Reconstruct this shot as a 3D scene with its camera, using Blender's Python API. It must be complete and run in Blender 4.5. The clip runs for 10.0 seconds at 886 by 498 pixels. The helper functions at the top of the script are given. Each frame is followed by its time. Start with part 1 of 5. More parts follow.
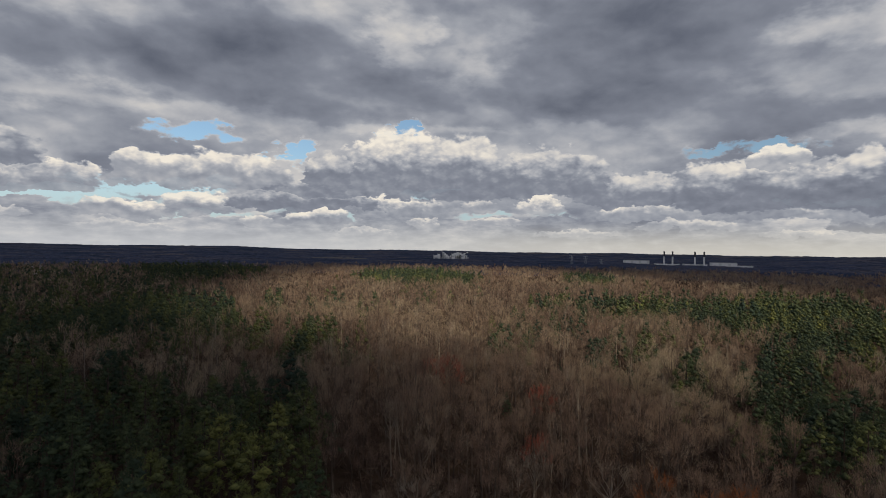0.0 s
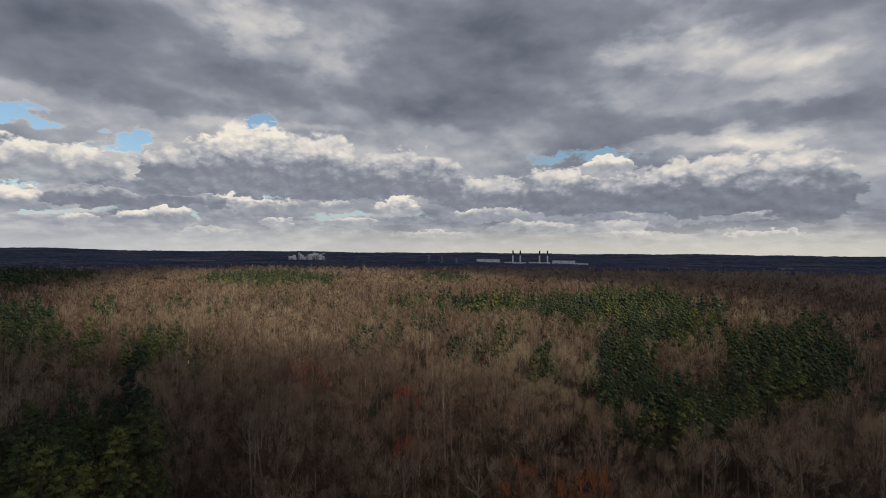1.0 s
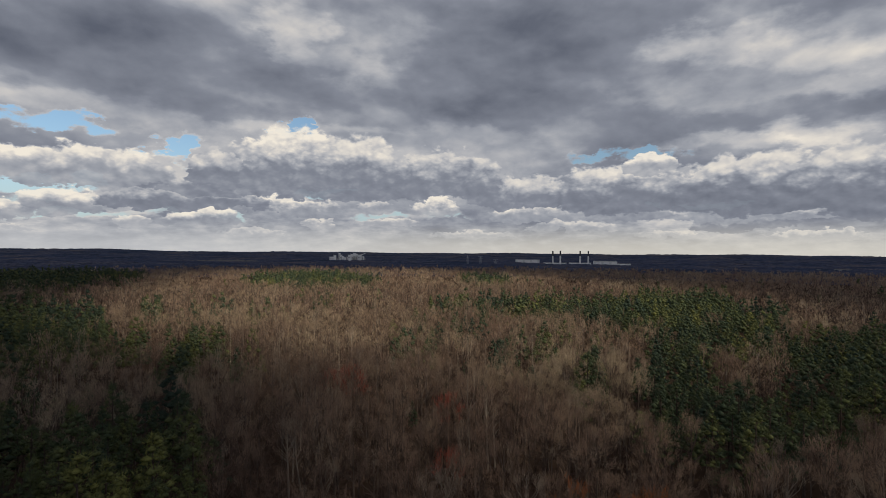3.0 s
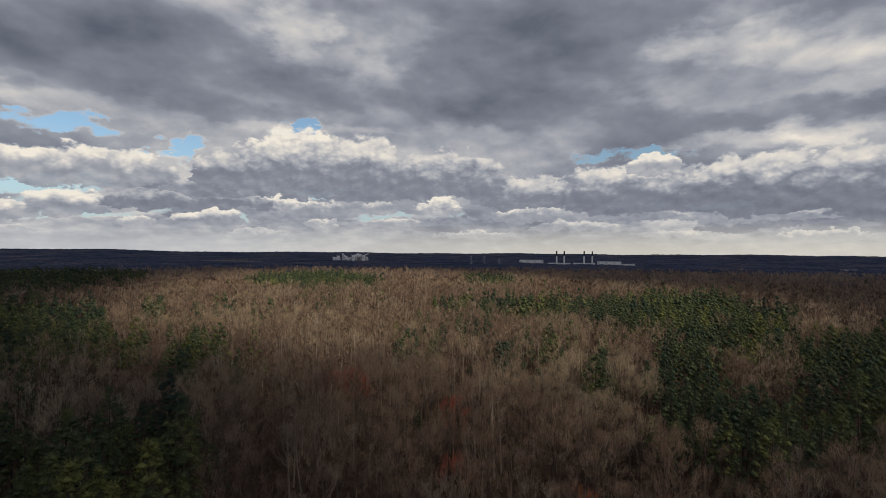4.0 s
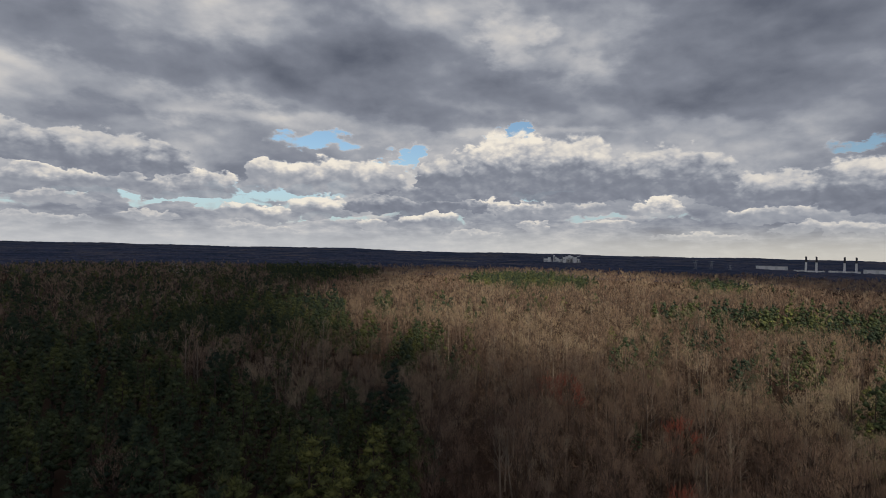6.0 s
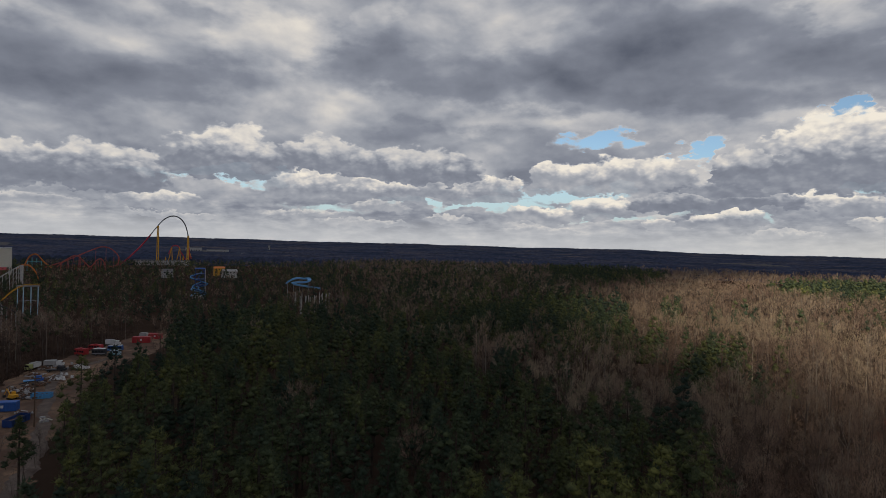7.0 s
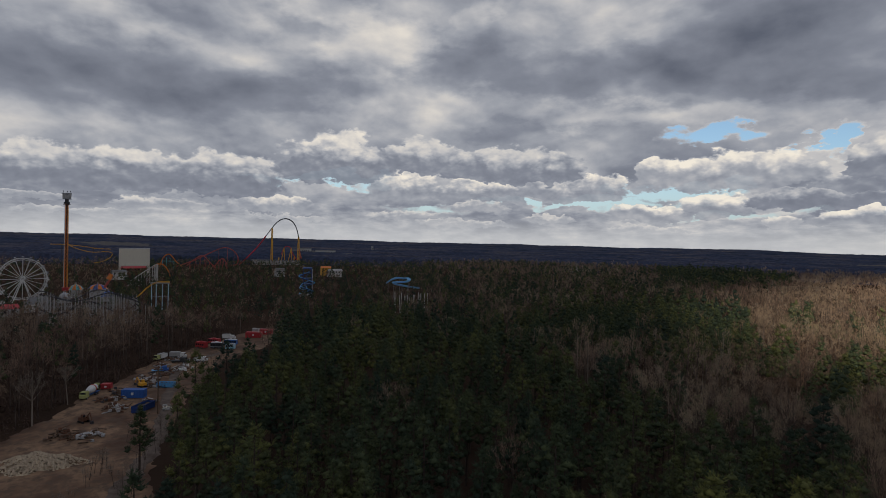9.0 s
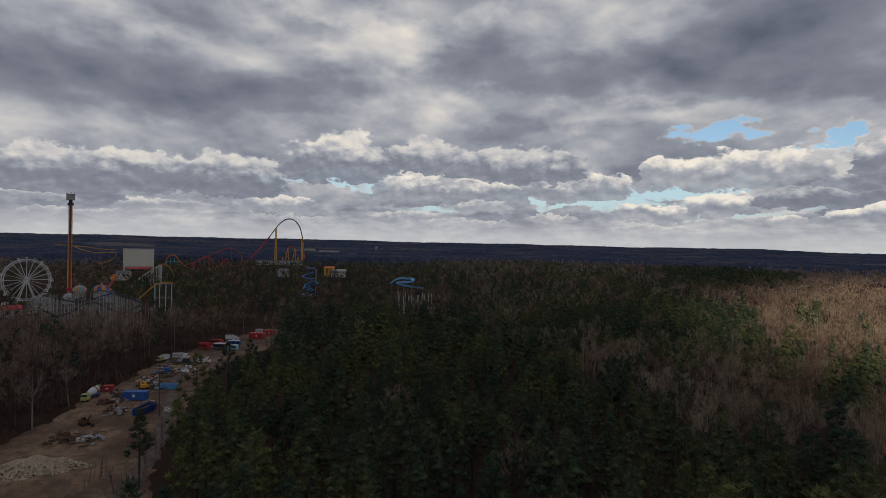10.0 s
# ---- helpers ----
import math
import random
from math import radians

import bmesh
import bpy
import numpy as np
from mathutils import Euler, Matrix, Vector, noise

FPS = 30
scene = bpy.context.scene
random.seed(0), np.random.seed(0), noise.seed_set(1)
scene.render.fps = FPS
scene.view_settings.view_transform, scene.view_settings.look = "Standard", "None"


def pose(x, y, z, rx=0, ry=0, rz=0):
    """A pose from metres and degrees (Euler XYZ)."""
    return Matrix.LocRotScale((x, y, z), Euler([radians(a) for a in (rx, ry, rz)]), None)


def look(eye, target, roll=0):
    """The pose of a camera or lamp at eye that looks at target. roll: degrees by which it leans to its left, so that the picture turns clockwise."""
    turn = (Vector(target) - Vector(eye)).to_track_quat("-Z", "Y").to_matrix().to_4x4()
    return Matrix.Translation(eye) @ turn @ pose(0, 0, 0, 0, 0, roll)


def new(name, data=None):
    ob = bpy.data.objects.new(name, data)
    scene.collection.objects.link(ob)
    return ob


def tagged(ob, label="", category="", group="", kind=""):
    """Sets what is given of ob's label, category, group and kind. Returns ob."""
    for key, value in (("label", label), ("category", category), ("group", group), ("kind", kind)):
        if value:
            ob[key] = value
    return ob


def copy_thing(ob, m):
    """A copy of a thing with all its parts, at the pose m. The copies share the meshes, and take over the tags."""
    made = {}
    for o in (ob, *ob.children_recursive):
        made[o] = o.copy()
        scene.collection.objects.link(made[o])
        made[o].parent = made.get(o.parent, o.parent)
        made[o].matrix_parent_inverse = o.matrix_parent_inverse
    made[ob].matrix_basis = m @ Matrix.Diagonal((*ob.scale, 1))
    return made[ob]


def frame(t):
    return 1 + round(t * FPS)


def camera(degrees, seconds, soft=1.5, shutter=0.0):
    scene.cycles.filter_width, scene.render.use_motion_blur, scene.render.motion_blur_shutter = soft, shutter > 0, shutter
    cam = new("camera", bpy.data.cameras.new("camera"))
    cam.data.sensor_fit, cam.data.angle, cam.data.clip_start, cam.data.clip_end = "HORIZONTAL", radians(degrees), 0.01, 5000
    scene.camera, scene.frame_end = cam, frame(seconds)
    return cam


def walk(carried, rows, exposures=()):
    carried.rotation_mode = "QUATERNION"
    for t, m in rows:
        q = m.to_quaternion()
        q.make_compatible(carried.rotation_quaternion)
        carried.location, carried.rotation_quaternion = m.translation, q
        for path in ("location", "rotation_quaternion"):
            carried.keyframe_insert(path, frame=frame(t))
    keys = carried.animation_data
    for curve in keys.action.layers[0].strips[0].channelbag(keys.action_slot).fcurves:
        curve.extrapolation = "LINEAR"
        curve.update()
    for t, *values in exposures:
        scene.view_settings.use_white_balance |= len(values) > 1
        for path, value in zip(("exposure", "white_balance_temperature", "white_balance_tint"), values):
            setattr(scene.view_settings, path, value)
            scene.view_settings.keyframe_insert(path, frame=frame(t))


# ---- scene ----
cam = camera(77.56, 10.0, soft=0.8)
PATH = [
    (0, (-0.00, -0.00, 48.00), (0.025, 0.085, 0.872)),
    (0.5, (-1.15, 0.60, 48.12), (-12.620, 0.232, 0.500)),
    (1, (-1.59, 1.49, 48.25), (-14.652, 0.270, 0.465)),
    (1.5, (-1.64, 2.48, 48.39), (-15.058, 0.278, 0.389)),
    (2, (-1.74, 3.80, 48.48), (-14.076, 0.278, 0.379)),
    (2.5, (-1.40, 5.14, 48.51), (-11.669, 0.288, 0.396)),
    (2.7, (-1.29, 5.71, 48.51), (-11.090, 0.294, 0.398)),
    (3.8, (-0.94, 9.20, 48.37), (-10.369, 0.284, 0.408)),
    (4, (-0.88, 9.82, 48.36), (-10.303, 0.310, 0.394)),
    (4.5, (-0.70, 11.35, 48.33), (-9.862, 0.321, 0.299)),
    (5, (-0.82, 12.83, 48.26), (-5.123, 0.361, 0.490)),
    (5.2, (-0.98, 13.39, 48.24), (-2.841, 0.326, 0.541)),
    (6.3, (-2.01, 14.77, 48.34), (18.312, 0.034, 1.390)),
    (6.5, (-2.24, 15.16, 48.37), (23.557, -0.057, 1.370)),
    (7, (-2.63, 16.46, 48.41), (40.007, -0.407, 1.563)),
    (7.5, (-3.25, 17.47, 48.33), (46.827, -0.558, 1.589)),
    (8, (-3.84, 18.68, 48.27), (50.158, -0.614, 1.528)),
    (8.5, (-4.61, 19.61, 48.22), (50.868, -0.651, 1.435)),
    (9, (-5.53, 20.37, 48.27), (50.254, -0.627, 1.402)),
    (9.5, (-6.40, 21.05, 48.32), (50.445, -0.640, 1.392)),
    (10, (-7.26, 21.68, 48.31), (50.656, -0.647, 1.281)),
]
walk(cam, [(t, Matrix.Translation(eye) @ pose(0, 0, 0, 0, 0, yaw) @ pose(0, 0, 0, 90 + pitch) @ pose(0, 0, 0, 0, 0, roll)) for t, eye, (yaw, pitch, roll) in PATH])


# ---- world, sun, clouds' light ----
SUN_TURN, SUN_HEIGHT = -135.0, 30.0          # degrees: turn to the left of +y, height over the horizon
world = bpy.data.worlds.new("world")
scene.world = world
world.use_nodes = True


class Nodes:
    """Short hand for a node tree."""
    def __init__(self, tree):
        self.tree = tree
        tree.nodes.clear()

    def add(self, kind, **values):
        node = self.tree.nodes.new(kind)
        for key, value in values.items():
            setattr(node, key, value)
        return node

    def link(self, a, b):
        self.tree.links.new(a, b)

    def feed(self, socket, value):
        if isinstance(value, bpy.types.NodeSocket):
            self.tree.links.new(value, socket)
        else:
            socket.default_value = value

    def math(self, op, a, b=0.0, c=0.0, clamp=False):
        node = self.add("ShaderNodeMath", operation=op, use_clamp=clamp)
        for k, value in enumerate((a, b, c)):
            self.feed(node.inputs[k], value)
        return node.outputs[0]

    def vec(self, op, a, b=(0, 0, 0), scale=None):
        node = self.add("ShaderNodeVectorMath", operation=op)
        self.feed(node.inputs[0], a)
        self.feed(node.inputs[1], b)
        if scale is not None:
            self.feed(node.inputs["Scale"], scale)
        return node.outputs["Value"] if op in ("LENGTH", "DOT_PRODUCT") else node.outputs[0]

    def noise(self, vector, scale, detail=4.0, rough=0.55, warp=0.0, color=False):
        node = self.add("ShaderNodeTexNoise")
        self.feed(node.inputs["Vector"], vector)
        self.feed(node.inputs["Scale"], scale)
        node.inputs["Detail"].default_value = detail
        node.inputs["Roughness"].default_value = rough
        node.inputs["Distortion"].default_value = warp
        return node.outputs["Color" if color else "Fac"]

    def ramp(self, fac, stops, smooth=False):
        node = self.add("ShaderNodeValToRGB")
        if smooth:
            node.color_ramp.interpolation = "EASE"
        els = node.color_ramp.elements
        while len(els) < len(stops):
            els.new(0.5)
        for el, (at, col) in zip(els, stops):
            el.position = at
            el.color = (*col, 1) if len(col) == 3 else col
        self.feed(node.inputs[0], fac)
        return node.outputs[0]

    def mix(self, fac, a, b, blend="MIX"):
        node = self.add("ShaderNodeMix", data_type="RGBA", blend_type=blend)
        self.feed(node.inputs[0], fac)
        for k, value in ((6, a), (7, b)):
            self.feed(node.inputs[k], (*value, 1) if isinstance(value, tuple) and len(value) == 3 else value)
        return node.outputs[2]

    def span(self, value, a, b, c=0.0, d=1.0, smooth=True):
        node = self.add("ShaderNodeMapRange", interpolation_type="SMOOTHSTEP" if smooth else "LINEAR")
        for k, v in enumerate((value, a, b, c, d)):
            self.feed(node.inputs[k], v)
        return node.outputs[0]


# the high cloud cover's masses: turn, height, half width, half height (degrees), how much darker (+) or lighter (-)
MASSES = [
    (18, 17.5, 17, 4.2, 0.13), (-20.3, 20.0, 14, 6.0, 0.16), (-20, 14.5, 9, 1.6, 0.06), (-44.5, 12.5, 9, 1.6, 0.10), (-30, 12.0, 9, 1.6, 0.09), (80, 14.0, 16, 2.6, 0.09),
    (66, 13.2, 12, 2.2, 0.06), (48.1, 17.5, 6, 2.6, 0.06), (74, 21.5, 6, 3.4, 0.09), (-4.0, 14.6, 10, 1.8, 0.08), (36, 16.5, 12, 2.6, 0.09), (-42, 21, 9, 1.6, 0.08), (40, 11.0, 7, 1.6, 0.06), (25, 22, 10, 2.4, 0.06),
]
LIGHTS = [
    (4.5, 21.0, 3.0, 2.8, -0.15), (0.5, 18.2, 4.5, 1.5, -0.10), (-6, 21.5, 5, 2.0, -0.05), (57.5, 19.0, 6, 3.0, -0.18), (62, 22.5, 4, 1.6, -0.14), (84, 19.5, 8, 3.4, -0.10), (-38, 19.3, 6, 1.3, -0.14), (-46, 17.2, 5, 1.3, -0.13), (-48, 14.6, 4, 1.0, -0.10),
    (-45.2, 11.2, 4.5, 1.0, -0.20), (57, 12.0, 9, 1.6, -0.07), (22, 12.3, 16, 1.0, -0.07), (4, 12.4, 8, 0.9, -0.08), (-36, 10.5, 9, 0.7, -0.09), (33, 13.2, 8, 1.2, -0.07), (-14, 12.2, 6, 1.6, -0.05), (48, 21.5, 3, 2.0, -0.10), (44, 13.5, 9, 1.4, -0.06), (-11, 9.6, 8, 1.0, -0.07),
]
GAPS = [
    (4.0, 12.1, 1.6, 0.55, 1.0), (24.5, 10.7, 4.6, 0.85, 1.0), (15.6, 9.4, 1.9, 1.5, 1.1), (27, 5.6, 7, 0.7, 0.95), (-29.5, 9.7, 5.5, 0.5, 0.9), (61.5, 6.0, 6.5, 0.8, 1.0), (34, 4.4, 8, 0.5, 0.75),
    (41, 4.3, 7, 0.4, 0.7), (54, 3.6, 6, 0.5, 0.6), (2, 5.9, 4, 0.4, 0.6), (-6, 3.4, 6, 0.35, 0.6), (20, 3.2, 12, 0.35, 0.55), (-36, 4.4, 5, 0.3, 0.5),
]
# single heaped clouds, the far ones first: turn, height of the base, half width, height (degrees), depth of shade at base and top
HORIZON_CUMULUS = [
    (-45.0, 1.45, 5.0, 0.7, 0.46, 0.33), (-33, 1.6, 4.0, 0.6, 0.45, 0.36), (-14, 1.7, 5, 0.6, 0.45, 0.37), (8, 1.6, 4, 0.55, 0.45, 0.37), (30, 1.7, 5, 0.55, 0.45, 0.38), (48, 1.8, 5, 0.6, 0.45, 0.38), (66, 2.0, 5, 0.6, 0.46, 0.38),
    (84, 1.9, 5, 0.6, 0.47, 0.39), (-24, 2.3, 5.0, 0.9, 0.46, 0.35), (18.9, 2.35, 1.5, 0.95, 0.45, 0.3), (2.0, 2.5, 1.4, 1.0, 0.45, 0.3), (-5.5, 2.7, 3.0, 0.8, 0.46, 0.34), (40, 2.5, 3.5, 0.8, 0.46, 0.35), (-39.1, 2.5, 5.0, 1.45, 0.6, 0.4),
]
FAR_CUMULUS = [
    (54, 2.6, 5, 0.8, 0.47, 0.36), (77, 2.8, 6, 0.9, 0.48, 0.38), (88, 3.2, 4, 0.9, 0.48, 0.38), (13.1, 2.7, 4.6, 1.3, 0.52, 0.33), (28.6, 2.85, 3.0, 1.5, 0.5, 0.31), (31.0, 3.0, 3.2, 1.4, 0.5, 0.32), (67.2, 3.0, 4.4, 1.6, 0.5, 0.35),
    (-44.2, 3.1, 3.2, 1.0, 0.5, 0.32), (-37.3, 3.35, 5.0, 1.3, 0.52, 0.32), (47, 3.5, 3.8, 1.0, 0.48, 0.34), (-28.9, 3.5, 4.6, 1.5, 0.54, 0.31), (23.8, 3.5, 3.4, 1.85, 0.5, 0.3), (-20.1, 3.55, 5.0, 1.9, 0.5, 0.3), (73.9, 3.7, 4.6, 1.2, 0.5, 0.36),
]
MID_CUMULUS = [
    (4.8, 3.9, 5.6, 1.75, 0.52, 0.31), (-9.9, 4.2, 3.0, 1.4, 0.48, 0.3), (-3.5, 4.4, 1.8, 1.2, 0.48, 0.31), (14.1, 4.3, 8.5, 1.6, 0.62, 0.46), (85.5, 4.6, 6.5, 3.2, 0.6, 0.42), (-48.0, 4.5, 4.5, 5.2, 0.66, 0.4), (46.3, 4.8, 5.2, 2.3, 0.53, 0.3),
    (79.2, 4.9, 5.2, 3.2, 0.6, 0.4), (-39.5, 4.9, 8.4, 4.6, 0.66, 0.38), (54.8, 4.95, 4.2, 2.8, 0.52, 0.29), (72.0, 4.95, 6.0, 3.6, 0.62, 0.41), (-19.5, 5.3, 6.5, 2.6, 0.6, 0.4), (-28.6, 5.0, 7.2, 4.3, 0.64, 0.36), (36.9, 5.2, 6.0, 2.5, 0.52, 0.3),
]
NEAR_CUMULUS = [
    (-31.2, 8.0, 4.0, 2.1, 0.46, 0.3), (12.5, 5.6, 6, 1.6, 0.58, 0.42), (22.6, 6.25, 7.8, 3.2, 0.5, 0.31), (28.5, 6.4, 3.4, 2.8, 0.48, 0.31), (-10.8, 6.6, 6.6, 3.9, 0.6, 0.4), (61.2, 6.9, 6.6, 4.2, 0.6, 0.37), (43, 7.0, 8.0, 3.0, 0.6, 0.43),
    (52, 7.6, 6, 3.0, 0.58, 0.42), (-1.5, 6.7, 7.0, 5.4, 0.6, 0.37), (5.0, 7.0, 6.0, 5.6, 0.58, 0.31), (11.8, 6.8, 2.6, 3.4, 0.6, 0.4),
]


def build_world():
    n = Nodes(world.node_tree)
    sky = n.add("ShaderNodeTexSky", sky_type="NISHITA", sun_disc=False, sun_elevation=radians(SUN_HEIGHT), sun_rotation=radians(-SUN_TURN))
    way = n.vec("NORMALIZE", n.add("ShaderNodeTexCoord").outputs["Generated"])
    part3 = n.add("ShaderNodeSeparateXYZ")
    n.link(way, part3.inputs[0])
    x, y, z = part3.outputs
    turn = n.math("MULTIPLY", n.math("ARCTAN2", n.math("MULTIPLY", x, -1.0), y), 57.29578)
    high = n.math("MULTIPLY", n.math("ARCSINE", z), 57.29578)

    def plane(sx, sy, dx=0.0, dy=0.0):
        """Turn and height as a flat map, stretched and shifted (degrees)."""
        flat = n.add("ShaderNodeCombineXYZ")
        n.link(n.math("MULTIPLY_ADD", turn, sx, dx * sx), flat.inputs[0])
        n.link(n.math("MULTIPLY_ADD", high, sy, dy * sy), flat.inputs[1])
        return flat.outputs[0]

    def swing(vector, scale, detail, much, size=1.0, rough=0.58):
        """Turn and height, wobbled."""
        parts = n.add("ShaderNodeSeparateColor")
        n.link(n.noise(vector, scale, detail, rough, color=True), parts.inputs[0])
        across = n.math("MULTIPLY_ADD", parts.outputs[0], much[0], -much[0] / 2)
        upward = n.math("MULTIPLY_ADD", parts.outputs[1], much[1], -much[1] / 2)
        return n.math("MULTIPLY_ADD", across, size, turn), n.math("MULTIPLY_ADD", upward, size, high)

    def masses(rows, where):
        total = None
        for t, h, sx, sy, much in rows:
            u = n.math("MULTIPLY_ADD", where[0], 1 / sx, -t / sx)
            v = n.math("MULTIPLY_ADD", where[1], 1 / sy, -h / sy)
            far = n.math("MULTIPLY_ADD", v, v, n.math("MULTIPLY", u, u))
            piece = n.span(far, 1.8, 0.0, 0.0, much)
            total = piece if total is None else n.math("ADD", total, piece)
        return total

    def lit_side(kind, dx, dy):
        """How far the cloud's relief leans towards the sun."""
        return n.math("SUBTRACT", kind(0.0, 0.0), kind(dx, dy))

    # the high cover: broad soft billows with ragged veils
    def billow(dx, dy):
        return n.noise(plane(0.078, 0.150, dx, dy), 1.0, 6, 0.45, 0.2)

    def veil(dx, dy):
        return n.noise(plane(0.30, 0.50, dx, dy), 1.0, 5, 0.52, 0.2)

    big, thin = billow(0, 0), veil(0, 0)
    gap = masses(GAPS, swing(plane(0.22, 0.42), 1.0, 7, (15.0, 5.0)))
    fray = n.math("MULTIPLY", n.math("SUBTRACT", 0.5, thin), n.span(gap, 0.0, 0.25, 0.0, 2.4))
    cover = n.math("SUBTRACT", 1.0, n.span(n.math("ADD", gap, fray), 0.26, 0.80))
    body = n.math("ADD", n.math("MULTIPLY_ADD", n.math("SUBTRACT", big, 0.5), 0.46, 0.505), masses([(*m[:4], m[4] * (0.95 if m[4] > 0 else 0.72)) for m in MASSES + LIGHTS], swing(plane(0.11, 0.22), 1.0, 5, (18.0, 7.0))))
    body = n.math("MULTIPLY_ADD", n.math("SUBTRACT", thin, 0.5), 0.12, body)
    body = n.math("SUBTRACT", body, n.math("MULTIPLY", lit_side(billow, -0.9, 1.5), 0.75))
    body = n.math("SUBTRACT", body, n.math("MULTIPLY", lit_side(veil, -0.25, 0.45), 0.16))
    edge = n.math("MULTIPLY", n.span(n.math("ADD", gap, n.math("MULTIPLY", fray, 0.6)), 0.0, 0.5), -0.06)
    # thin far layers over the horizon
    rows = n.math("SUBTRACT", n.noise(plane(0.42, 1.5), 1.0, 6, 0.58), 0.5)
    shade = n.math("MULTIPLY_ADD", rows, n.span(high, 6.0, 2.0, 0.0, 0.40), n.math("ADD", body, edge))

    # the heaped clouds
    small = n.span(high, 0.5, 9.0, 0.30, 1.0, smooth=False)
    heaped = swing(plane(0.30, 0.55), 1.0, 6, (7.5, 3.2), small, 0.50)
    crisp = n.add("ShaderNodeSeparateColor")
    n.link(n.noise(plane(1.1, 1.7), 1.0, 4, 0.55, color=True), crisp.inputs[0])
    heaped = [n.math("ADD", h, n.math("MULTIPLY_ADD", c, much, -much / 2)) for h, c, much in zip(heaped, crisp.outputs, (2.4, 1.3))]

    def heads(dx, dy):
        v = n.add("ShaderNodeTexVoronoi", feature="SMOOTH_F1")
        n.link(n.vec("ADD", plane(0.50, 0.78, dx, dy), n.vec("SCALE", n.noise(plane(0.4, 0.7, dx, dy), 1.0, 4, 0.55, color=True), scale=0.8)), v.inputs["Vector"])
        v.inputs["Scale"].default_value = 1.0
        v.inputs["Detail"].default_value = 2.0
        v.inputs["Roughness"].default_value = 0.6
        v.inputs["Smoothness"].default_value = 0.35
        return n.math("SUBTRACT", 1.0, v.outputs["Distance"])

    puff = n.math("SUBTRACT", heads(0, 0), 0.55)
    lean = n.math("MULTIPLY", lit_side(heads, -0.34, 0.48), 0.075)
    for t, base, wide, tall, dark, light in HORIZON_CUMULUS + FAR_CUMULUS + MID_CUMULUS + NEAR_CUMULUS:
        u = n.math("MULTIPLY_ADD", heaped[0], 1 / wide, -t / wide)
        w = n.math("MULTIPLY_ADD", heaped[1], 1 / tall, -base / tall)
        v = n.math("MAXIMUM", w, n.math("MULTIPLY", w, -3.2))
        far = n.math("MULTIPLY_ADD", v, v, n.math("MULTIPLY", u, u))
        far = n.math("MULTIPLY_ADD", puff, -0.26, far)
        there = n.span(far, 1.12, 0.86, 0.0, 0.94 if tall > 1.25 else 0.70)
        own = n.span(n.math("MULTIPLY_ADD", puff, 0.26, w), 0.0, 0.66, dark * 0.85 + 0.082, light - 0.055)
        for_shade = n.add("ShaderNodeMix", data_type="FLOAT")
        n.link(there, for_shade.inputs[0])
        n.link(shade, for_shade.inputs[2])
        n.link(n.math("SUBTRACT", own, lean), for_shade.inputs[3])
        shade = for_shade.outputs[0]
        cover = n.math("MAXIMUM", cover, there)
    shade = n.math("SUBTRACT", shade, n.math("MULTIPLY", lit_side(veil, -0.20, 0.40), n.span(high, 12.0, 6.0, 0.0, 0.15)))
    grey = n.ramp(shade, [(0.26, (0.88, 0.81, 0.70)), (0.34, (0.67, 0.635, 0.595)), (0.42, (0.48, 0.480, 0.497)), (0.50, (0.330, 0.346, 0.388)), (0.58, (0.225, 0.242, 0.290)), (0.78, (0.105, 0.118, 0.155))])
    # far off the layers close up to a pale band
    pale = n.span(high, 3.4, 0.0, 0.0, 0.72)
    grey = n.mix(pale, grey, n.mix(n.span(turn, 25.0, -30.0), (0.565, 0.57, 0.58), (0.71, 0.67, 0.58)))
    blue = n.mix(1.0, n.vec("SCALE", sky.outputs[0], scale=0.10), (0.95, 1.05, 1.10), "MULTIPLY")
    blue = n.mix(n.span(high, 10.0, 1.0, 0.0, 0.7), blue, (0.42, 0.53, 0.60))
    col = n.mix(cover, blue, grey)
    back = n.add("ShaderNodeBackground")
    n.link(col, back.inputs[0])
    back.inputs[1].default_value = 1.0
    n.link(back.outputs[0], n.add("ShaderNodeOutputWorld").inputs[0])


build_world()
sun = new("sun", bpy.data.lights.new("sun", "SUN"))
sun.data.energy, sun.data.angle, sun.data.color = 5.0, radians(0.6), (1.0, 0.89, 0.71)
turn_, high_ = radians(SUN_TURN), radians(SUN_HEIGHT)
TO_SUN = Vector((-math.sin(turn_) * math.cos(high_), math.cos(turn_) * math.cos(high_), math.sin(high_)))
sun.matrix_world = look(TO_SUN * 3000, (0, 0, 0))


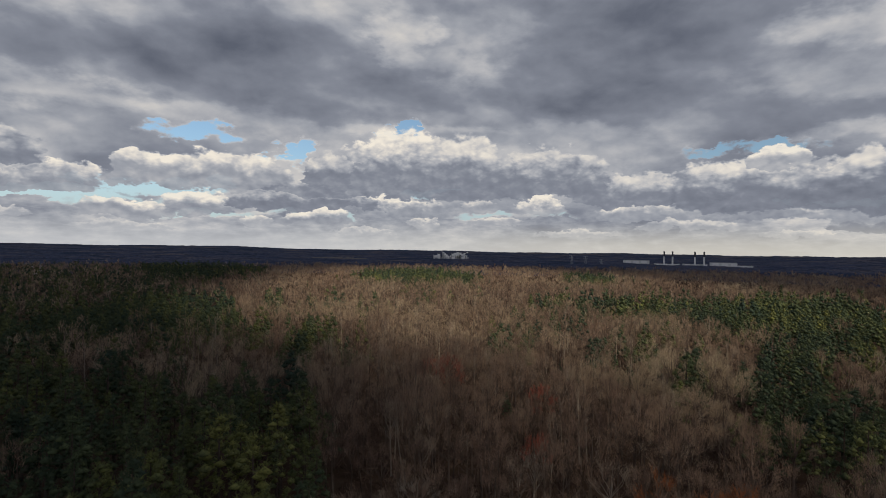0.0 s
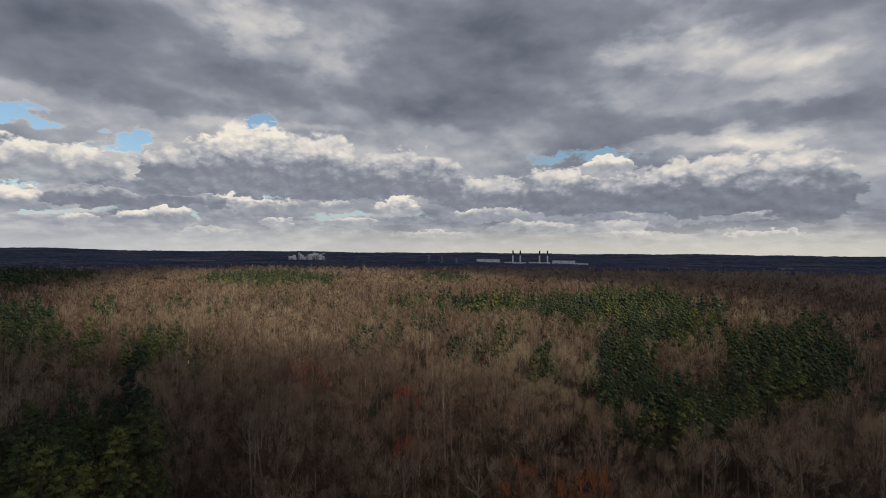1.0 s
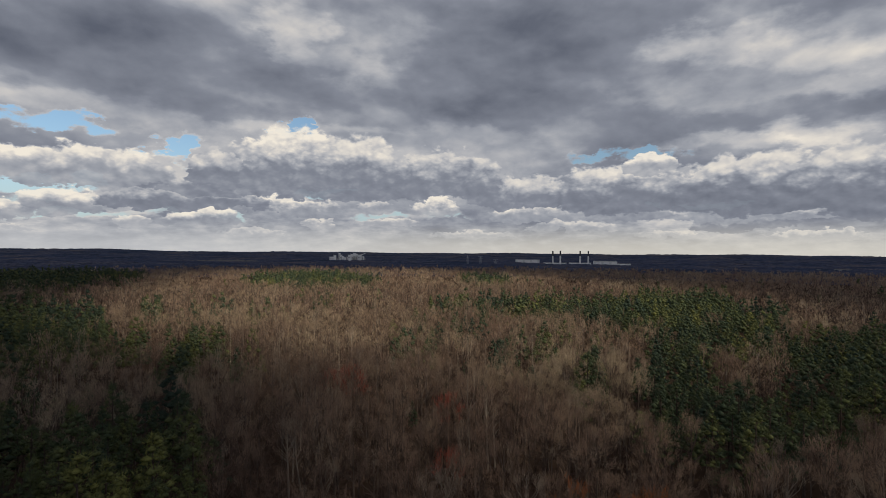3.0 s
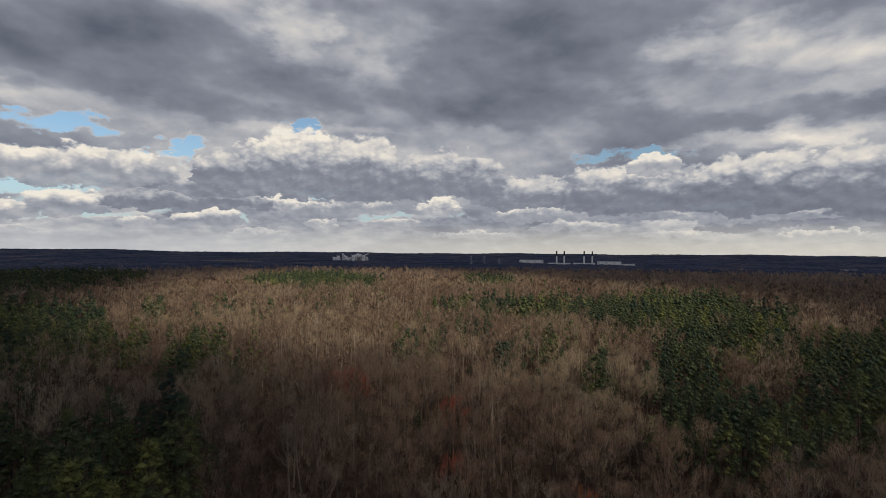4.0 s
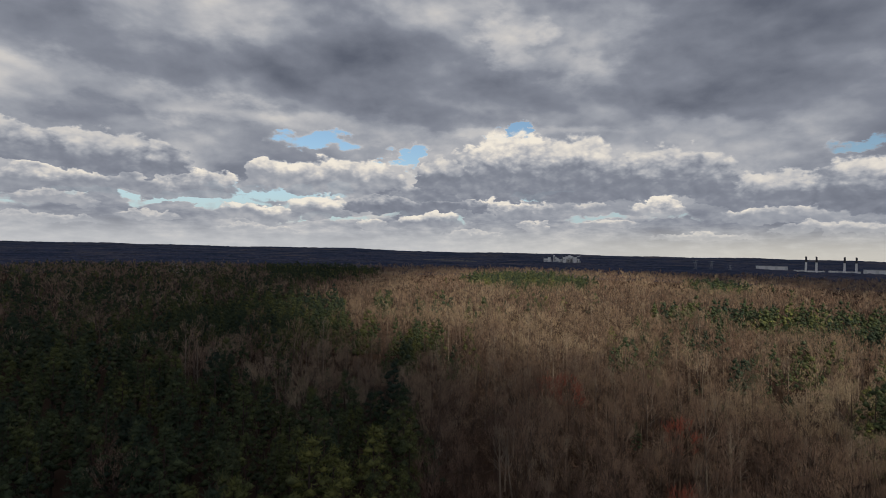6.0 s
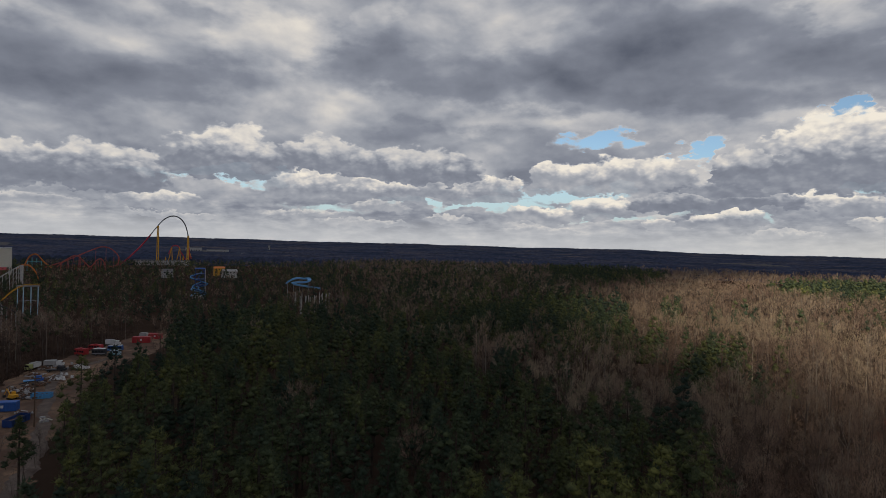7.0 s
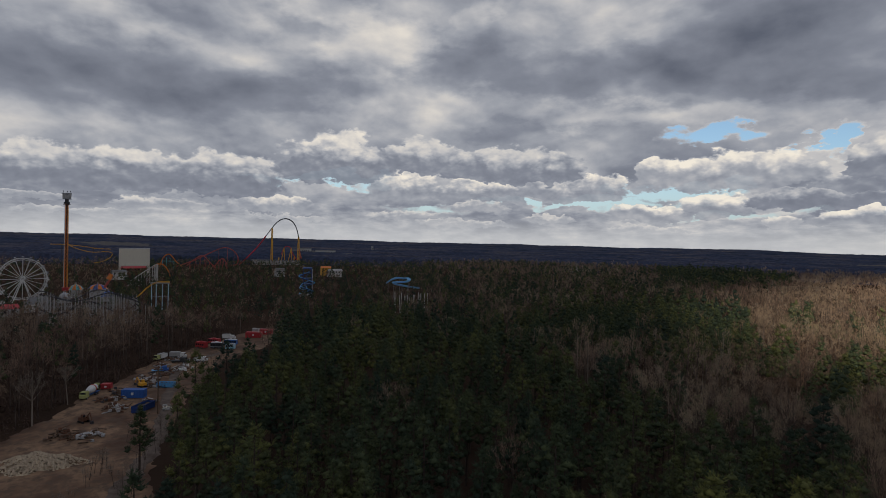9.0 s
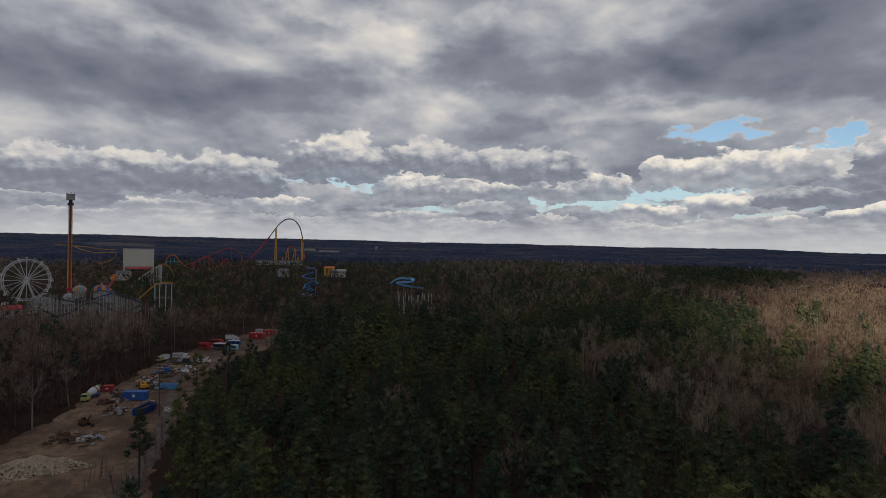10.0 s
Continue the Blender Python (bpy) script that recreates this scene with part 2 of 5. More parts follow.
# ---- materials ----
def material(name, paint, rough=0.8, metal=0.0, bump=None, spec=0.3, thin=0.0):
    """paint(n) gives the base colour's socket or a colour; bump(n) a height."""
    mat = bpy.data.materials.new(name)
    mat.use_nodes = True
    n = Nodes(mat.node_tree)
    bsdf = n.add("ShaderNodeBsdfPrincipled")
    col = paint(n) if callable(paint) else paint
    n.feed(bsdf.inputs["Base Color"], (*col, 1) if isinstance(col, tuple) and len(col) == 3 else col)
    bsdf.inputs["Roughness"].default_value = rough
    bsdf.inputs["Metallic"].default_value = metal
    bsdf.inputs["Specular IOR Level"].default_value = spec
    if bump:
        b = n.add("ShaderNodeBump")
        b.inputs["Strength"].default_value = 0.6
        n.link(bump(n), b.inputs["Height"])
        n.link(b.outputs[0], bsdf.inputs["Normal"])
    out = bsdf.outputs[0]
    if thin:      # slender twigs and needles let light round them
        leaf, both = n.add("ShaderNodeBsdfTranslucent"), n.add("ShaderNodeMixShader")
        n.feed(leaf.inputs[0], col)
        both.inputs[0].default_value = thin
        n.link(out, both.inputs[1])
        n.link(leaf.outputs[0], both.inputs[2])
        out = both.outputs[0]
    n.link(out, n.add("ShaderNodeOutputMaterial").inputs[0])
    return mat


def spot(n):
    return n.add("ShaderNodeNewGeometry").outputs["Position"]


def island(n):
    return n.add("ShaderNodeNewGeometry").outputs["Random Per Island"]


def per_tree(n, size):
    """A slow change over the plan alone, about a crown wide."""
    return n.noise(n.vec("MULTIPLY", spot(n), (1, 1, 0.05)), size, 1, 0.5)


def needles_paint(n):
    p = spot(n)
    a = n.ramp(n.noise(p, 0.030, 3, 0.6), [(0.36, (0.046, 0.066, 0.048)), (0.51, (0.096, 0.118, 0.054)), (0.68, (0.205, 0.205, 0.062))])
    a = n.mix(n.span(per_tree(n, 0.17), 0.42, 0.72, 0.0, 0.75), a, (0.040, 0.060, 0.046))
    a = n.mix(n.span(per_tree(n, 0.13), 0.58, 0.72, 0.0, 0.6), a, (0.18, 0.185, 0.058))
    a = n.mix(n.span(n.noise(p, 2.6, 3, 0.65), 0.42, 0.66, 0.0, 0.5), a, (0.020, 0.030, 0.024))
    return n.mix(n.math("MULTIPLY", island(n), 0.4), a, (0.030, 0.046, 0.036))


def twigs_paint(n):
    p = spot(n)
    a = n.ramp(n.noise(p, 0.022, 4, 0.62), [(0.34, (0.195, 0.122, 0.094)), (0.5, (0.335, 0.242, 0.170)), (0.66, (0.50, 0.405, 0.270))])
    a = n.mix(n.span(n.noise(p, 0.011, 3, 0.6), 0.50, 0.64, 0.0, 0.5), a, (0.24, 0.135, 0.100))
    a = n.mix(n.span(per_tree(n, 0.16), 0.46, 0.68, 0.0, 0.70), a, (0.085, 0.060, 0.052))
    a = n.mix(n.span(per_tree(n, 0.21), 0.56, 0.70, 0.0, 0.55), a, (0.44, 0.38, 0.29))
    return n.mix(n.math("MULTIPLY", island(n), 0.35), a, (0.085, 0.058, 0.048))


def litter_paint(n):
    p = spot(n)
    a = n.ramp(n.noise(p, 0.05, 5, 0.6), [(0.3, (0.030, 0.020, 0.015)), (0.55, (0.055, 0.036, 0.025)), (0.75, (0.085, 0.058, 0.040))])
    return n.mix(n.span(n.noise(p, 1.7, 3, 0.6), 0.35, 0.7, 0.0, 0.5), a, (0.05, 0.035, 0.025))


# open fields in the far woods: middle and half widths in plan
FIELDS = [(-470, 2520, 150, 110), (-2750, 460, 420, 120), (-1850, 930, 160, 60), (-250, 2350, 60, 40)]


def hazy_far_paint(n):
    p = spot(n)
    # the blue of distance haze is put into these base colours
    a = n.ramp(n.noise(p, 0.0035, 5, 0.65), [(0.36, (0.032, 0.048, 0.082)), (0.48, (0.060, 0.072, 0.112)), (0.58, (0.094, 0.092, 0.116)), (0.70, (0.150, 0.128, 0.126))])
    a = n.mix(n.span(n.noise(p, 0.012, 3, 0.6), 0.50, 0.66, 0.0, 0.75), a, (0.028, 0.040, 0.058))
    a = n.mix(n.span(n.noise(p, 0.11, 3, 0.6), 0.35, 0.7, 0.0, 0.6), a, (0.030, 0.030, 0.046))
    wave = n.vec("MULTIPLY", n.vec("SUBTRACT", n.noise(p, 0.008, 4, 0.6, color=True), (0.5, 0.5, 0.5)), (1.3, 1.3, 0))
    for x, y, w, d in FIELDS:
        q = n.vec("ADD", n.vec("MULTIPLY", n.vec("SUBTRACT", p, (x, y, 0)), (1 / w, 1 / d, 0)), wave)
        a = n.mix(n.span(n.vec("LENGTH", q), 1.0, 0.85), a, (0.125, 0.118, 0.112))
    return a


NEEDLES = material("needles", needles_paint, 0.85, spec=0.03, thin=0.2, bump=lambda n: n.noise(spot(n), 2.2, 4, 0.7))
TWIGS = material("twigs", twigs_paint, 0.95, spec=0.0, thin=0.42)
BRUSH = material("brush", lambda n: n.mix(n.math("MULTIPLY", island(n), 0.7), n.ramp(n.noise(spot(n), 0.06, 3, 0.6), [(0.35, (0.075, 0.050, 0.040)), (0.65, (0.15, 0.10, 0.075))]), (0.045, 0.033, 0.028)), 0.95, spec=0.0)
PINE_BARK = material("pine_bark", lambda n: n.ramp(n.noise(spot(n), 2.0, 4, 0.6), [(0.3, (0.045, 0.034, 0.029)), (0.7, (0.10, 0.078, 0.064))]), 0.9, spec=0.05)
LITTER = material("leaf_litter", litter_paint, 0.95, spec=0.0, bump=lambda n: n.noise(spot(n), 0.8, 4, 0.6))
HAZY_WOODS = material("hazy_far_woods", hazy_far_paint, 0.95, spec=0.0, bump=lambda n: n.noise(spot(n), 0.12, 4, 0.6))


# ---- mesh helpers ----
def mesh_of(name, verts, tris, mats, which=None, soft=False):
    """A mesh from arrays of corners and triangles, with the index of the material of each triangle."""
    me = bpy.data.meshes.new(name)
    verts, tris = np.asarray(verts, np.float32), np.asarray(tris, np.int32)
    me.vertices.add(len(verts))
    me.vertices.foreach_set("co", verts.ravel())
    me.loops.add(tris.size)
    me.loops.foreach_set("vertex_index", tris.ravel())
    me.polygons.add(len(tris))
    me.polygons.foreach_set("loop_start", np.arange(0, tris.size, 3, dtype=np.int32))
    me.polygons.foreach_set("use_smooth", np.full(len(tris), soft))
    for m in mats:
        me.materials.append(m)
    if which is not None:
        me.polygons.foreach_set("material_index", np.asarray(which, np.int32))
    me.update(calc_edges=True)
    return me


def tube(p, q, r0, r1, n):
    """A tapered tube between two points: corners and triangles."""
    p, q = np.array(p, float), np.array(q, float)
    d = (q - p) / max(1e-6, np.linalg.norm(q - p))
    a = np.cross(d, (0.3, 0.9, 0.2) if abs(d[2]) > 0.9 else (0, 0, 1.0))
    a /= np.linalg.norm(a)
    b = np.cross(d, a)
    ang = np.arange(n) * 2 * np.pi / n
    ring = np.cos(ang)[:, None] * a + np.sin(ang)[:, None] * b
    v = np.concatenate([p + ring * r0, q + ring * r1])
    t = []
    for k in range(n):
        m = (k + 1) % n
        t += [(k, m, n + m), (k, n + m, n + k)]
    return v, np.array(t)


def join(pieces):
    vs, ts, o = [], [], 0
    for v, t in pieces:
        vs.append(np.asarray(v, float))
        ts.append(np.asarray(t) + o)
        o += len(v)
    return np.concatenate(vs), np.concatenate(ts)


def slivers(starts, ways, lengths, widths, rng):
    """Thin triangles, one for each start: broad at the start, pointed at the end."""
    ways = ways / np.linalg.norm(ways, axis=1)[:, None]
    side = np.cross(ways, rng.normal(size=ways.shape))
    side /= np.linalg.norm(side, axis=1)[:, None] + 1e-9
    v = np.stack([starts - side * widths[:, None] / 2, starts + side * widths[:, None] / 2, starts + ways * lengths[:, None]], 1).reshape(-1, 3)
    return v, np.arange(len(v)).reshape(-1, 3)


def smooth(a, b, v):
    t = np.clip((v - a) / (b - a), 0, 1)
    return t * t * (3 - 2 * t)


def land(x, y):
    """The height of the ground."""
    x, y = np.asarray(x, float), np.asarray(y, float)
    r = np.hypot(x, y)
    turn = np.degrees(np.arctan2(-x, y))
    h = -9 * smooth(1000, 1900, r) + 33 * smooth(2300, 4750, r) + 11 * smooth(3600, 4500, r) * smooth(14, 22, turn)
    h += smooth(1300, 2600, r) * (2.5 * np.sin(turn * 0.31 + 1) + 1.8 * np.sin(turn * 0.83 + r * 0.002) + 1.0 * np.sin(r * 0.004 + turn * 0.12))
    return h


# ---- trees ----
def bare_tree(seed, twigs, limbs, sides, wide, tall=16.0, lean=False, length=0.85):
    """A leafless tree: trunk with limbs (corners, triangles), and its spray of twigs. lean: a plain trunk alone under the twigs."""
    rng = np.random.default_rng(seed)
    plain = lean
    lean = rng.normal(0, 0.35, 2)
    reach = rng.uniform(2.7, 4.0)
    fork = np.array([lean[0], lean[1], tall * rng.uniform(0.40, 0.52)])
    crest = np.array([lean[0] * 1.5, lean[1] * 1.5, tall * 0.95])
    wood = []
    if sides:
        wood += [tube((0, 0, -0.3), fork, 0.19, 0.13, sides), tube(fork, crest, 0.13, 0.02, 3)]
    tips, bases = [crest], [fork]
    for k in range(limbs):
        a = k * 2.39996 + rng.uniform(-0.4, 0.4)
        up = rng.uniform(0.15, 1.0)                                 # height of the tip on the rounded crown
        out = reach * math.sqrt(max(0.05, 1 - (up * 0.95) ** 2)) * rng.uniform(0.75, 1.05)
        tip = np.array([lean[0] + math.cos(a) * out, lean[1] + math.sin(a) * out, tall * (0.60 + 0.38 * up)])
        base = fork + (crest - fork) * max(0.0, up * 0.75 - 0.25) * rng.uniform(0.5, 1.0)
        mid = base + (tip - base) * 0.5 + np.array([math.cos(a), math.sin(a), 0]) * 0.45
        if sides and not plain:
            wood += [tube(base, mid, 0.050, 0.034, 3), tube(mid, tip, 0.034, 0.010, 3)]
        tips.append(tip)
        bases.append(mid)
    tips, bases = np.array(tips), np.array(bases)
    if plain:
        wood.append(slivers(bases, tips - bases, np.linalg.norm(tips - bases, axis=1), np.full(len(tips), wide * 1.5), rng))
    pick = rng.integers(0, len(tips), twigs)
    t, b = tips[pick], bases[pick]
    f = 1 - rng.uniform(0, 1, twigs)[:, None] ** 1.6 * 0.75
    start = b + (t - b) * f + rng.normal(0, 0.45, (twigs, 3)) * f * (1, 1, 0.7)
    limb = (t - b) / (np.linalg.norm(t - b, axis=1)[:, None] + 1e-6)
    out = start - np.array([lean[0], lean[1], tall * 0.55])
    way = limb * 0.45 + out / np.linalg.norm(out, axis=1)[:, None] * 0.55 + rng.normal(0, 0.42, (twigs, 3)) + np.array([0, 0, 0.25])
    spray = slivers(start, way, rng.uniform(0.6, 1.4, twigs) * length, np.full(twigs, wide) * rng.uniform(0.7, 1.3, twigs), rng)
    return (join(wood) if wood else None), spray


BLOB = [(1, 0, 0), (0.31, 0.95, 0), (-0.81, 0.59, 0), (-0.81, -0.59, 0), (0.31, -0.95, 0), (0, 0, 1), (0, 0, -0.8)]
BLOB_TRIS = [(k, (k + 1) % 5, 5) for k in range(5)] + [((k + 1) % 5, k, 6) for k in range(5)]


def pine_tree(seed, tufts, ends, sides, length, wide, tall=16.0, clump=0.8, core=0.75):
    """A loblolly kind of pine: a bare lower trunk and an uneven crown of needle clumps, each bristling with loose tufts."""
    rng = np.random.default_rng(seed)
    low = tall * rng.uniform(0.38, 0.50)
    reach = rng.uniform(2.2, 2.9)
    wood = []
    if sides:
        wood += [tube((0, 0, -0.3), (0, 0, low), 0.22, 0.17, sides), tube((0, 0, low), (0, 0, tall * 0.97), 0.17, 0.03, sides)]
    ball, ball_tris = np.array(BLOB), np.array(BLOB_TRIS)
    green, tips, sizes = [], [], []
    for k in range(ends):
        u = (k + rng.uniform(0, 1)) / ends
        z = low + u * (tall * 0.97 - low)
        r = reach * max(0.05, 1 - (abs(u - 0.22) / 0.80) ** 1.5) * rng.uniform(0.35, 1.0)
        a = k * 2.39996 + rng.uniform(-0.6, 0.6)
        tip = np.array([math.cos(a) * r, math.sin(a) * r, z + rng.uniform(-0.3, 0.4)])
        size = clump * rng.uniform(0.65, 1.25) * (1.12 - 0.45 * u)
        if sides and k % 2 == 0:
            wood.append(tube((0, 0, z - 0.6), tip, 0.05, 0.015, 3))
        green.append((ball * size * core * rng.uniform(0.8, 1.2, (len(ball), 1)) * (1, 1, 0.9) + tip, ball_tris))
        tips.append(tip)
        sizes.append(size)
    tips, sizes = np.array(tips), np.array(sizes)
    pick = np.repeat(np.arange(ends), max(1, tufts // ends))
    way = rng.normal(0, 1, (len(pick), 3)) + np.array([0, 0, 0.7])
    way /= np.linalg.norm(way, axis=1)[:, None]
    start = tips[pick] + way * sizes[pick][:, None] * rng.uniform(core * 0.4, 0.85, (len(pick), 1))
    green.append(slivers(start, way + rng.normal(0, 0.3, way.shape) + np.array([0, 0, 0.4]), rng.uniform(0.5, 1.2, len(pick)) * length, np.full(len(pick), wide) * rng.uniform(0.7, 1.3, len(pick)), rng))
    return (join(wood) if wood else None), join(green)


# pine stands in plan, in metres
EAST_STANDS = [
    [(93, 166), (121, 204), (135, 216), (153, 213), (137, 190), (108, 156), (99, 140), (111, 135), (123, 140), (146, 167), (176, 196), (210, 214), (250, 215), (190, 150), (125, 105), (86, 95), (76, 90), (69, 90), (66, 97), (60, 101), (59, 107), (67, 127), (78, 141)],
    [(50, 367), (72, 389), (143, 404), (194, 398), (276, 446), (304, 386), (258, 327), (256, 295), (212, 240), (178, 196), (158, 179), (133, 184), (145, 203), (123, 201), (136, 235), (126, 257), (113, 288), (90, 315), (59, 325)],
]
NORTH_STANDS = [
    [(-127, 762), (-101, 913), (-14, 959), (51, 785), (48, 642), (14, 591), (-29, 550), (-77, 599), (-109, 654)],
    [(162, 779), (242, 854), (223, 695), (172, 577), (146, 611)],
    [(79, 177), (89, 191), (80, 168), (71, 148), (66, 134), (61, 131), (61, 140), (64, 155)],
    [(-20, 86), (-48, 80), (-64, 126), (-56, 122), (-52, 128), (-50, 134), (-45, 142), (-46, 157), (-42, 162), (-37, 148), (-30, 126), (-25, 116), (-20, 104), (-19, 94)],
    [(-76, 156), (-79, 168), (-72, 164), (-63, 147), (-67, 144)],
    [(-65, 153), (-66, 163), (-63, 171), (-58, 160), (-57, 150), (-61, 147)],
]
MIDDLE_STANDS = [
    [(-53, 180), (-65, 228), (-66, 263), (-50, 254), (-45, 228), (-43, 195), (-43, 179), (-47, 174)],
    [(-81, 223), (-84, 251), (-76, 245), (-70, 225), (-69, 209)],
    [(-107, 205), (-157, 172), (-191, 213), (-195, 261), (-196, 366), (-196, 400), (-150, 377), (-124, 329), (-99, 264), (-85, 244), (-79, 215), (-87, 206), (-97, 203)],
    [(-103, 321), (-132, 412), (-115, 405), (-92, 326)],
    [(-312, 576), (-647, 1181), (-412, 1081), (-266, 857), (-222, 663), (-236, 532)],
    [(71, 219), (84, 239), (85, 223), (75, 201)],
]
WEST_STANDS = [
    [(-134, 51), (-154, 58), (-178, 75), (-188, 96), (-211, 107), (-206, 130), (-217, 165), (-221, 202), (-191, 213), (-157, 172), (-131, 180), (-103, 148), (-85, 146), (-73, 141), (-59, 132), (-48, 121), (-39, 124), (-33, 117), (-24, 100), (-20, 70), (-60, 20), (-83, 38), (-94, 39), (-112, 44)],
    [(117, 92), (145, 110), (135, 118), (112, 102)],
    [(-211, 107), (-239, 122), (-283, 161), (-299, 200), (-250, 200), (-217, 165), (-206, 130)],
]
# looser groves: chance of a pine, and the outline
GROVES = [
    (0.40, [(-88, 335), (-106, 423), (-86, 430), (-64, 344)]), (0.28, [(-43, 180), (-45, 228), (-28, 226), (-28, 176)]), (0.14, [(20, 160), (20, 300), (80, 300), (100, 230), (66, 170)]), (0.10, [(-60, 260), (-100, 330), (-20, 480), (20, 420)]),
    (0.45, [(-196, 260), (-196, 400), (-236, 532), (-330, 600), (-460, 640), (-460, 330), (-330, 230), (-230, 190)]), (0.15, [(160, 130), (220, 190), (300, 240), (330, 180), (200, 110)]), (0.3, [(-112, 140), (-72, 128), (-60, 140), (-80, 170), (-110, 175)]),
]
# centre line and half width of the cleared yard and of the gravel road along it
YARD = [(-89, -1, 28), (-124, 22, 26), (-150, 35, 20), (-185, 54, 17), (-225, 78, 14), (-250, 103, 15), (-285, 140, 12)]
ROAD = [(-78, 16, 2.0), (-104, 30, 2.0), (-120, 38.5, 2.0), (-133, 45.5, 1.9), (-146, 51.5, 1.9), (-165, 57.5, 1.8), (-196, 67, 1.8), (-227, 79, 1.8), (-243, 100, 1.8)]


# open verge between the yard and the pines
VERGE = [(-100, 22), (-124, 34), (-167, 54), (-202, 65), (-235, 77), (-305, 140), (-292, 167), (-239, 123), (-182, 86), (-168, 70), (-142, 56), (-112, 47), (-90, 42)]
# cleared ground round the rides: middle and half width
CLEARED = [(-525, 69, 12), (-487, 41, 13), (-480, 44, 13), (-352, 50, 11), (-352, 64, 12), (-352, 80, 12), (-352, 92, 9), (-338, 46, 7), (-337, 58, 8), (-337, 70, 8), (-338, 82, 8), (-398, 107, 12), (-594, 142, 18), (-503, 88, 10), (-504, 74, 10), (-424, 40, 9), (-427, 28, 6), (-438, 231, 11), (-428, 227, 9), (-395, 297, 16), (-380, 285, 14),
           (-306, 243, 11), (-470, 88, 8), (-470, 62, 8), (-470, 30, 8), (-868, 280, 40), (-990, 440, 45), (-794, 160, 22),
           (-690, 133, 10), (-403, 31, 7), (-436, 47, 8), (-690, 381, 10), (-655, 376, 11)]


def inside(poly, x, y):
    hit = np.zeros(x.shape, bool)
    for (ax, ay), (bx, by) in zip(poly, poly[1:] + poly[:1]):
        cross = (ay > y) != (by > y)
        hit ^= cross & (x < (bx - ax) * (y - ay) / (by - ay + 1e-12) + ax)
    return hit


def from_line(line, x, y):
    """How far outside a ribbon of varying width each point lies."""
    best = np.full(x.shape, 1e9)
    for (ax, ay, aw), (bx, by, bw) in zip(line, line[1:]):
        t = np.clip(((x - ax) * (bx - ax) + (y - ay) * (by - ay)) / ((bx - ax) ** 2 + (by - ay) ** 2), 0, 1)
        best = np.minimum(best, np.hypot(x - ax - t * (bx - ax), y - ay - t * (by - ay)) - (aw + t * (bw - aw)))
    return best


def scatter(rng, near, far, step, turn0, turn1):
    """Uneven grid of places within a ring sector round the flight's middle."""
    g = np.arange(-far, far, step)
    x, y = np.meshgrid(g, g)
    x = x + rng.uniform(-0.48, 0.48, x.shape) * step
    y = y + rng.uniform(-0.48, 0.48, x.shape) * step
    x, y = x.ravel(), y.ravel()
    r, a = np.hypot(x + 3, y - 11), np.degrees(np.arctan2(-(x + 3), y - 11))
    keep = (r >= near) & (r < far) & (a > turn0) & (a < turn1)
    x, y = x[keep], y[keep]
    keep = (from_line(YARD, x, y) > -1.0) & (from_line(ROAD, x, y) > 1.5)
    keep &= ~inside(VERGE, x, y)
    for cx, cy, r in CLEARED:
        keep &= np.hypot(x - cx, y - cy) > r
    return x[keep], y[keep]


def is_pine(rng, x, y):
    u, v = x + rng.normal(0, 1.6, x.shape), y + rng.normal(0, 1.6, x.shape)
    r, a = np.hypot(u, v), np.degrees(np.arctan2(-u, v))
    chance = np.full(x.shape, 0.008)
    chance = np.where((a + rng.normal(0, 3, x.shape) > 26) & (r > 480), 0.42, chance)
    chance = np.where((a > 52) & (r > 150), 0.08, chance)
    chance = np.where((a > 50) & (a < 79) & (r > 330), 0.62, chance)
    chance = np.where((a >= 79) & (r > 330), 0.25, chance)
    for much, poly in GROVES:
        chance = np.where(inside(poly, u, v), much, chance)
    for poly in EAST_STANDS + NORTH_STANDS + MIDDLE_STANDS + WEST_STANDS:
        chance = np.where(inside(poly, u, v), 0.97, chance)
    return rng.uniform(size=x.shape) < chance


def stature(x, y):
    """How tall the wood grows: lower scrub round the rides."""
    r, a = np.hypot(x, y), np.degrees(np.arctan2(-x, y))
    patch = np.sin(x * 0.071 + 2.1 * np.sin(y * 0.043)) * np.sin(y * 0.083 + 1.7 * np.sin(x * 0.037 + 1)) + 0.6 * np.sin(x * 0.19 + y * 0.13) * np.sin(y * 0.21 - x * 0.11 + 2)
    return (1 + 0.09 * patch) * (1 - 0.42 * smooth(44, 58, a) * smooth(265, 330, r))


def planted(kinds, x, y, z, rng, squeeze=0.25):
    """Copies of the kinds (corners, triangles, materials of triangles) at the places, joined."""
    which = rng.integers(0, len(kinds), len(x))
    vs, ts, ms, o = [], [], [], 0
    for k, (v, t, m) in enumerate(kinds):
        at = np.nonzero(which == k)[0]
        if not len(at):
            continue
        a = rng.uniform(0, 2 * np.pi, len(at))
        s = rng.normal(1, squeeze, len(at)).clip(0.5, 1.35)
        s = s * stature(x[at], y[at])
        w = s * rng.uniform(0.88, 1.15, len(at))
        c, si = np.cos(a), np.sin(a)
        px = (v[None, :, 0] * c[:, None] - v[None, :, 1] * si[:, None]) * w[:, None] + x[at][:, None]
        py = (v[None, :, 0] * si[:, None] + v[None, :, 1] * c[:, None]) * w[:, None] + y[at][:, None]
        pz = v[None, :, 2] * s[:, None] + z[at][:, None]
        vs.append(np.stack([px, py, pz], 2).reshape(-1, 3))
        ts.append((t[None] + (np.arange(len(at)) * len(v))[:, None, None] + o).reshape(-1, 3))
        ms.append(np.tile(m, len(at)))
        o += len(v) * len(at)
    return np.concatenate(vs), np.concatenate(ts), np.concatenate(ms)


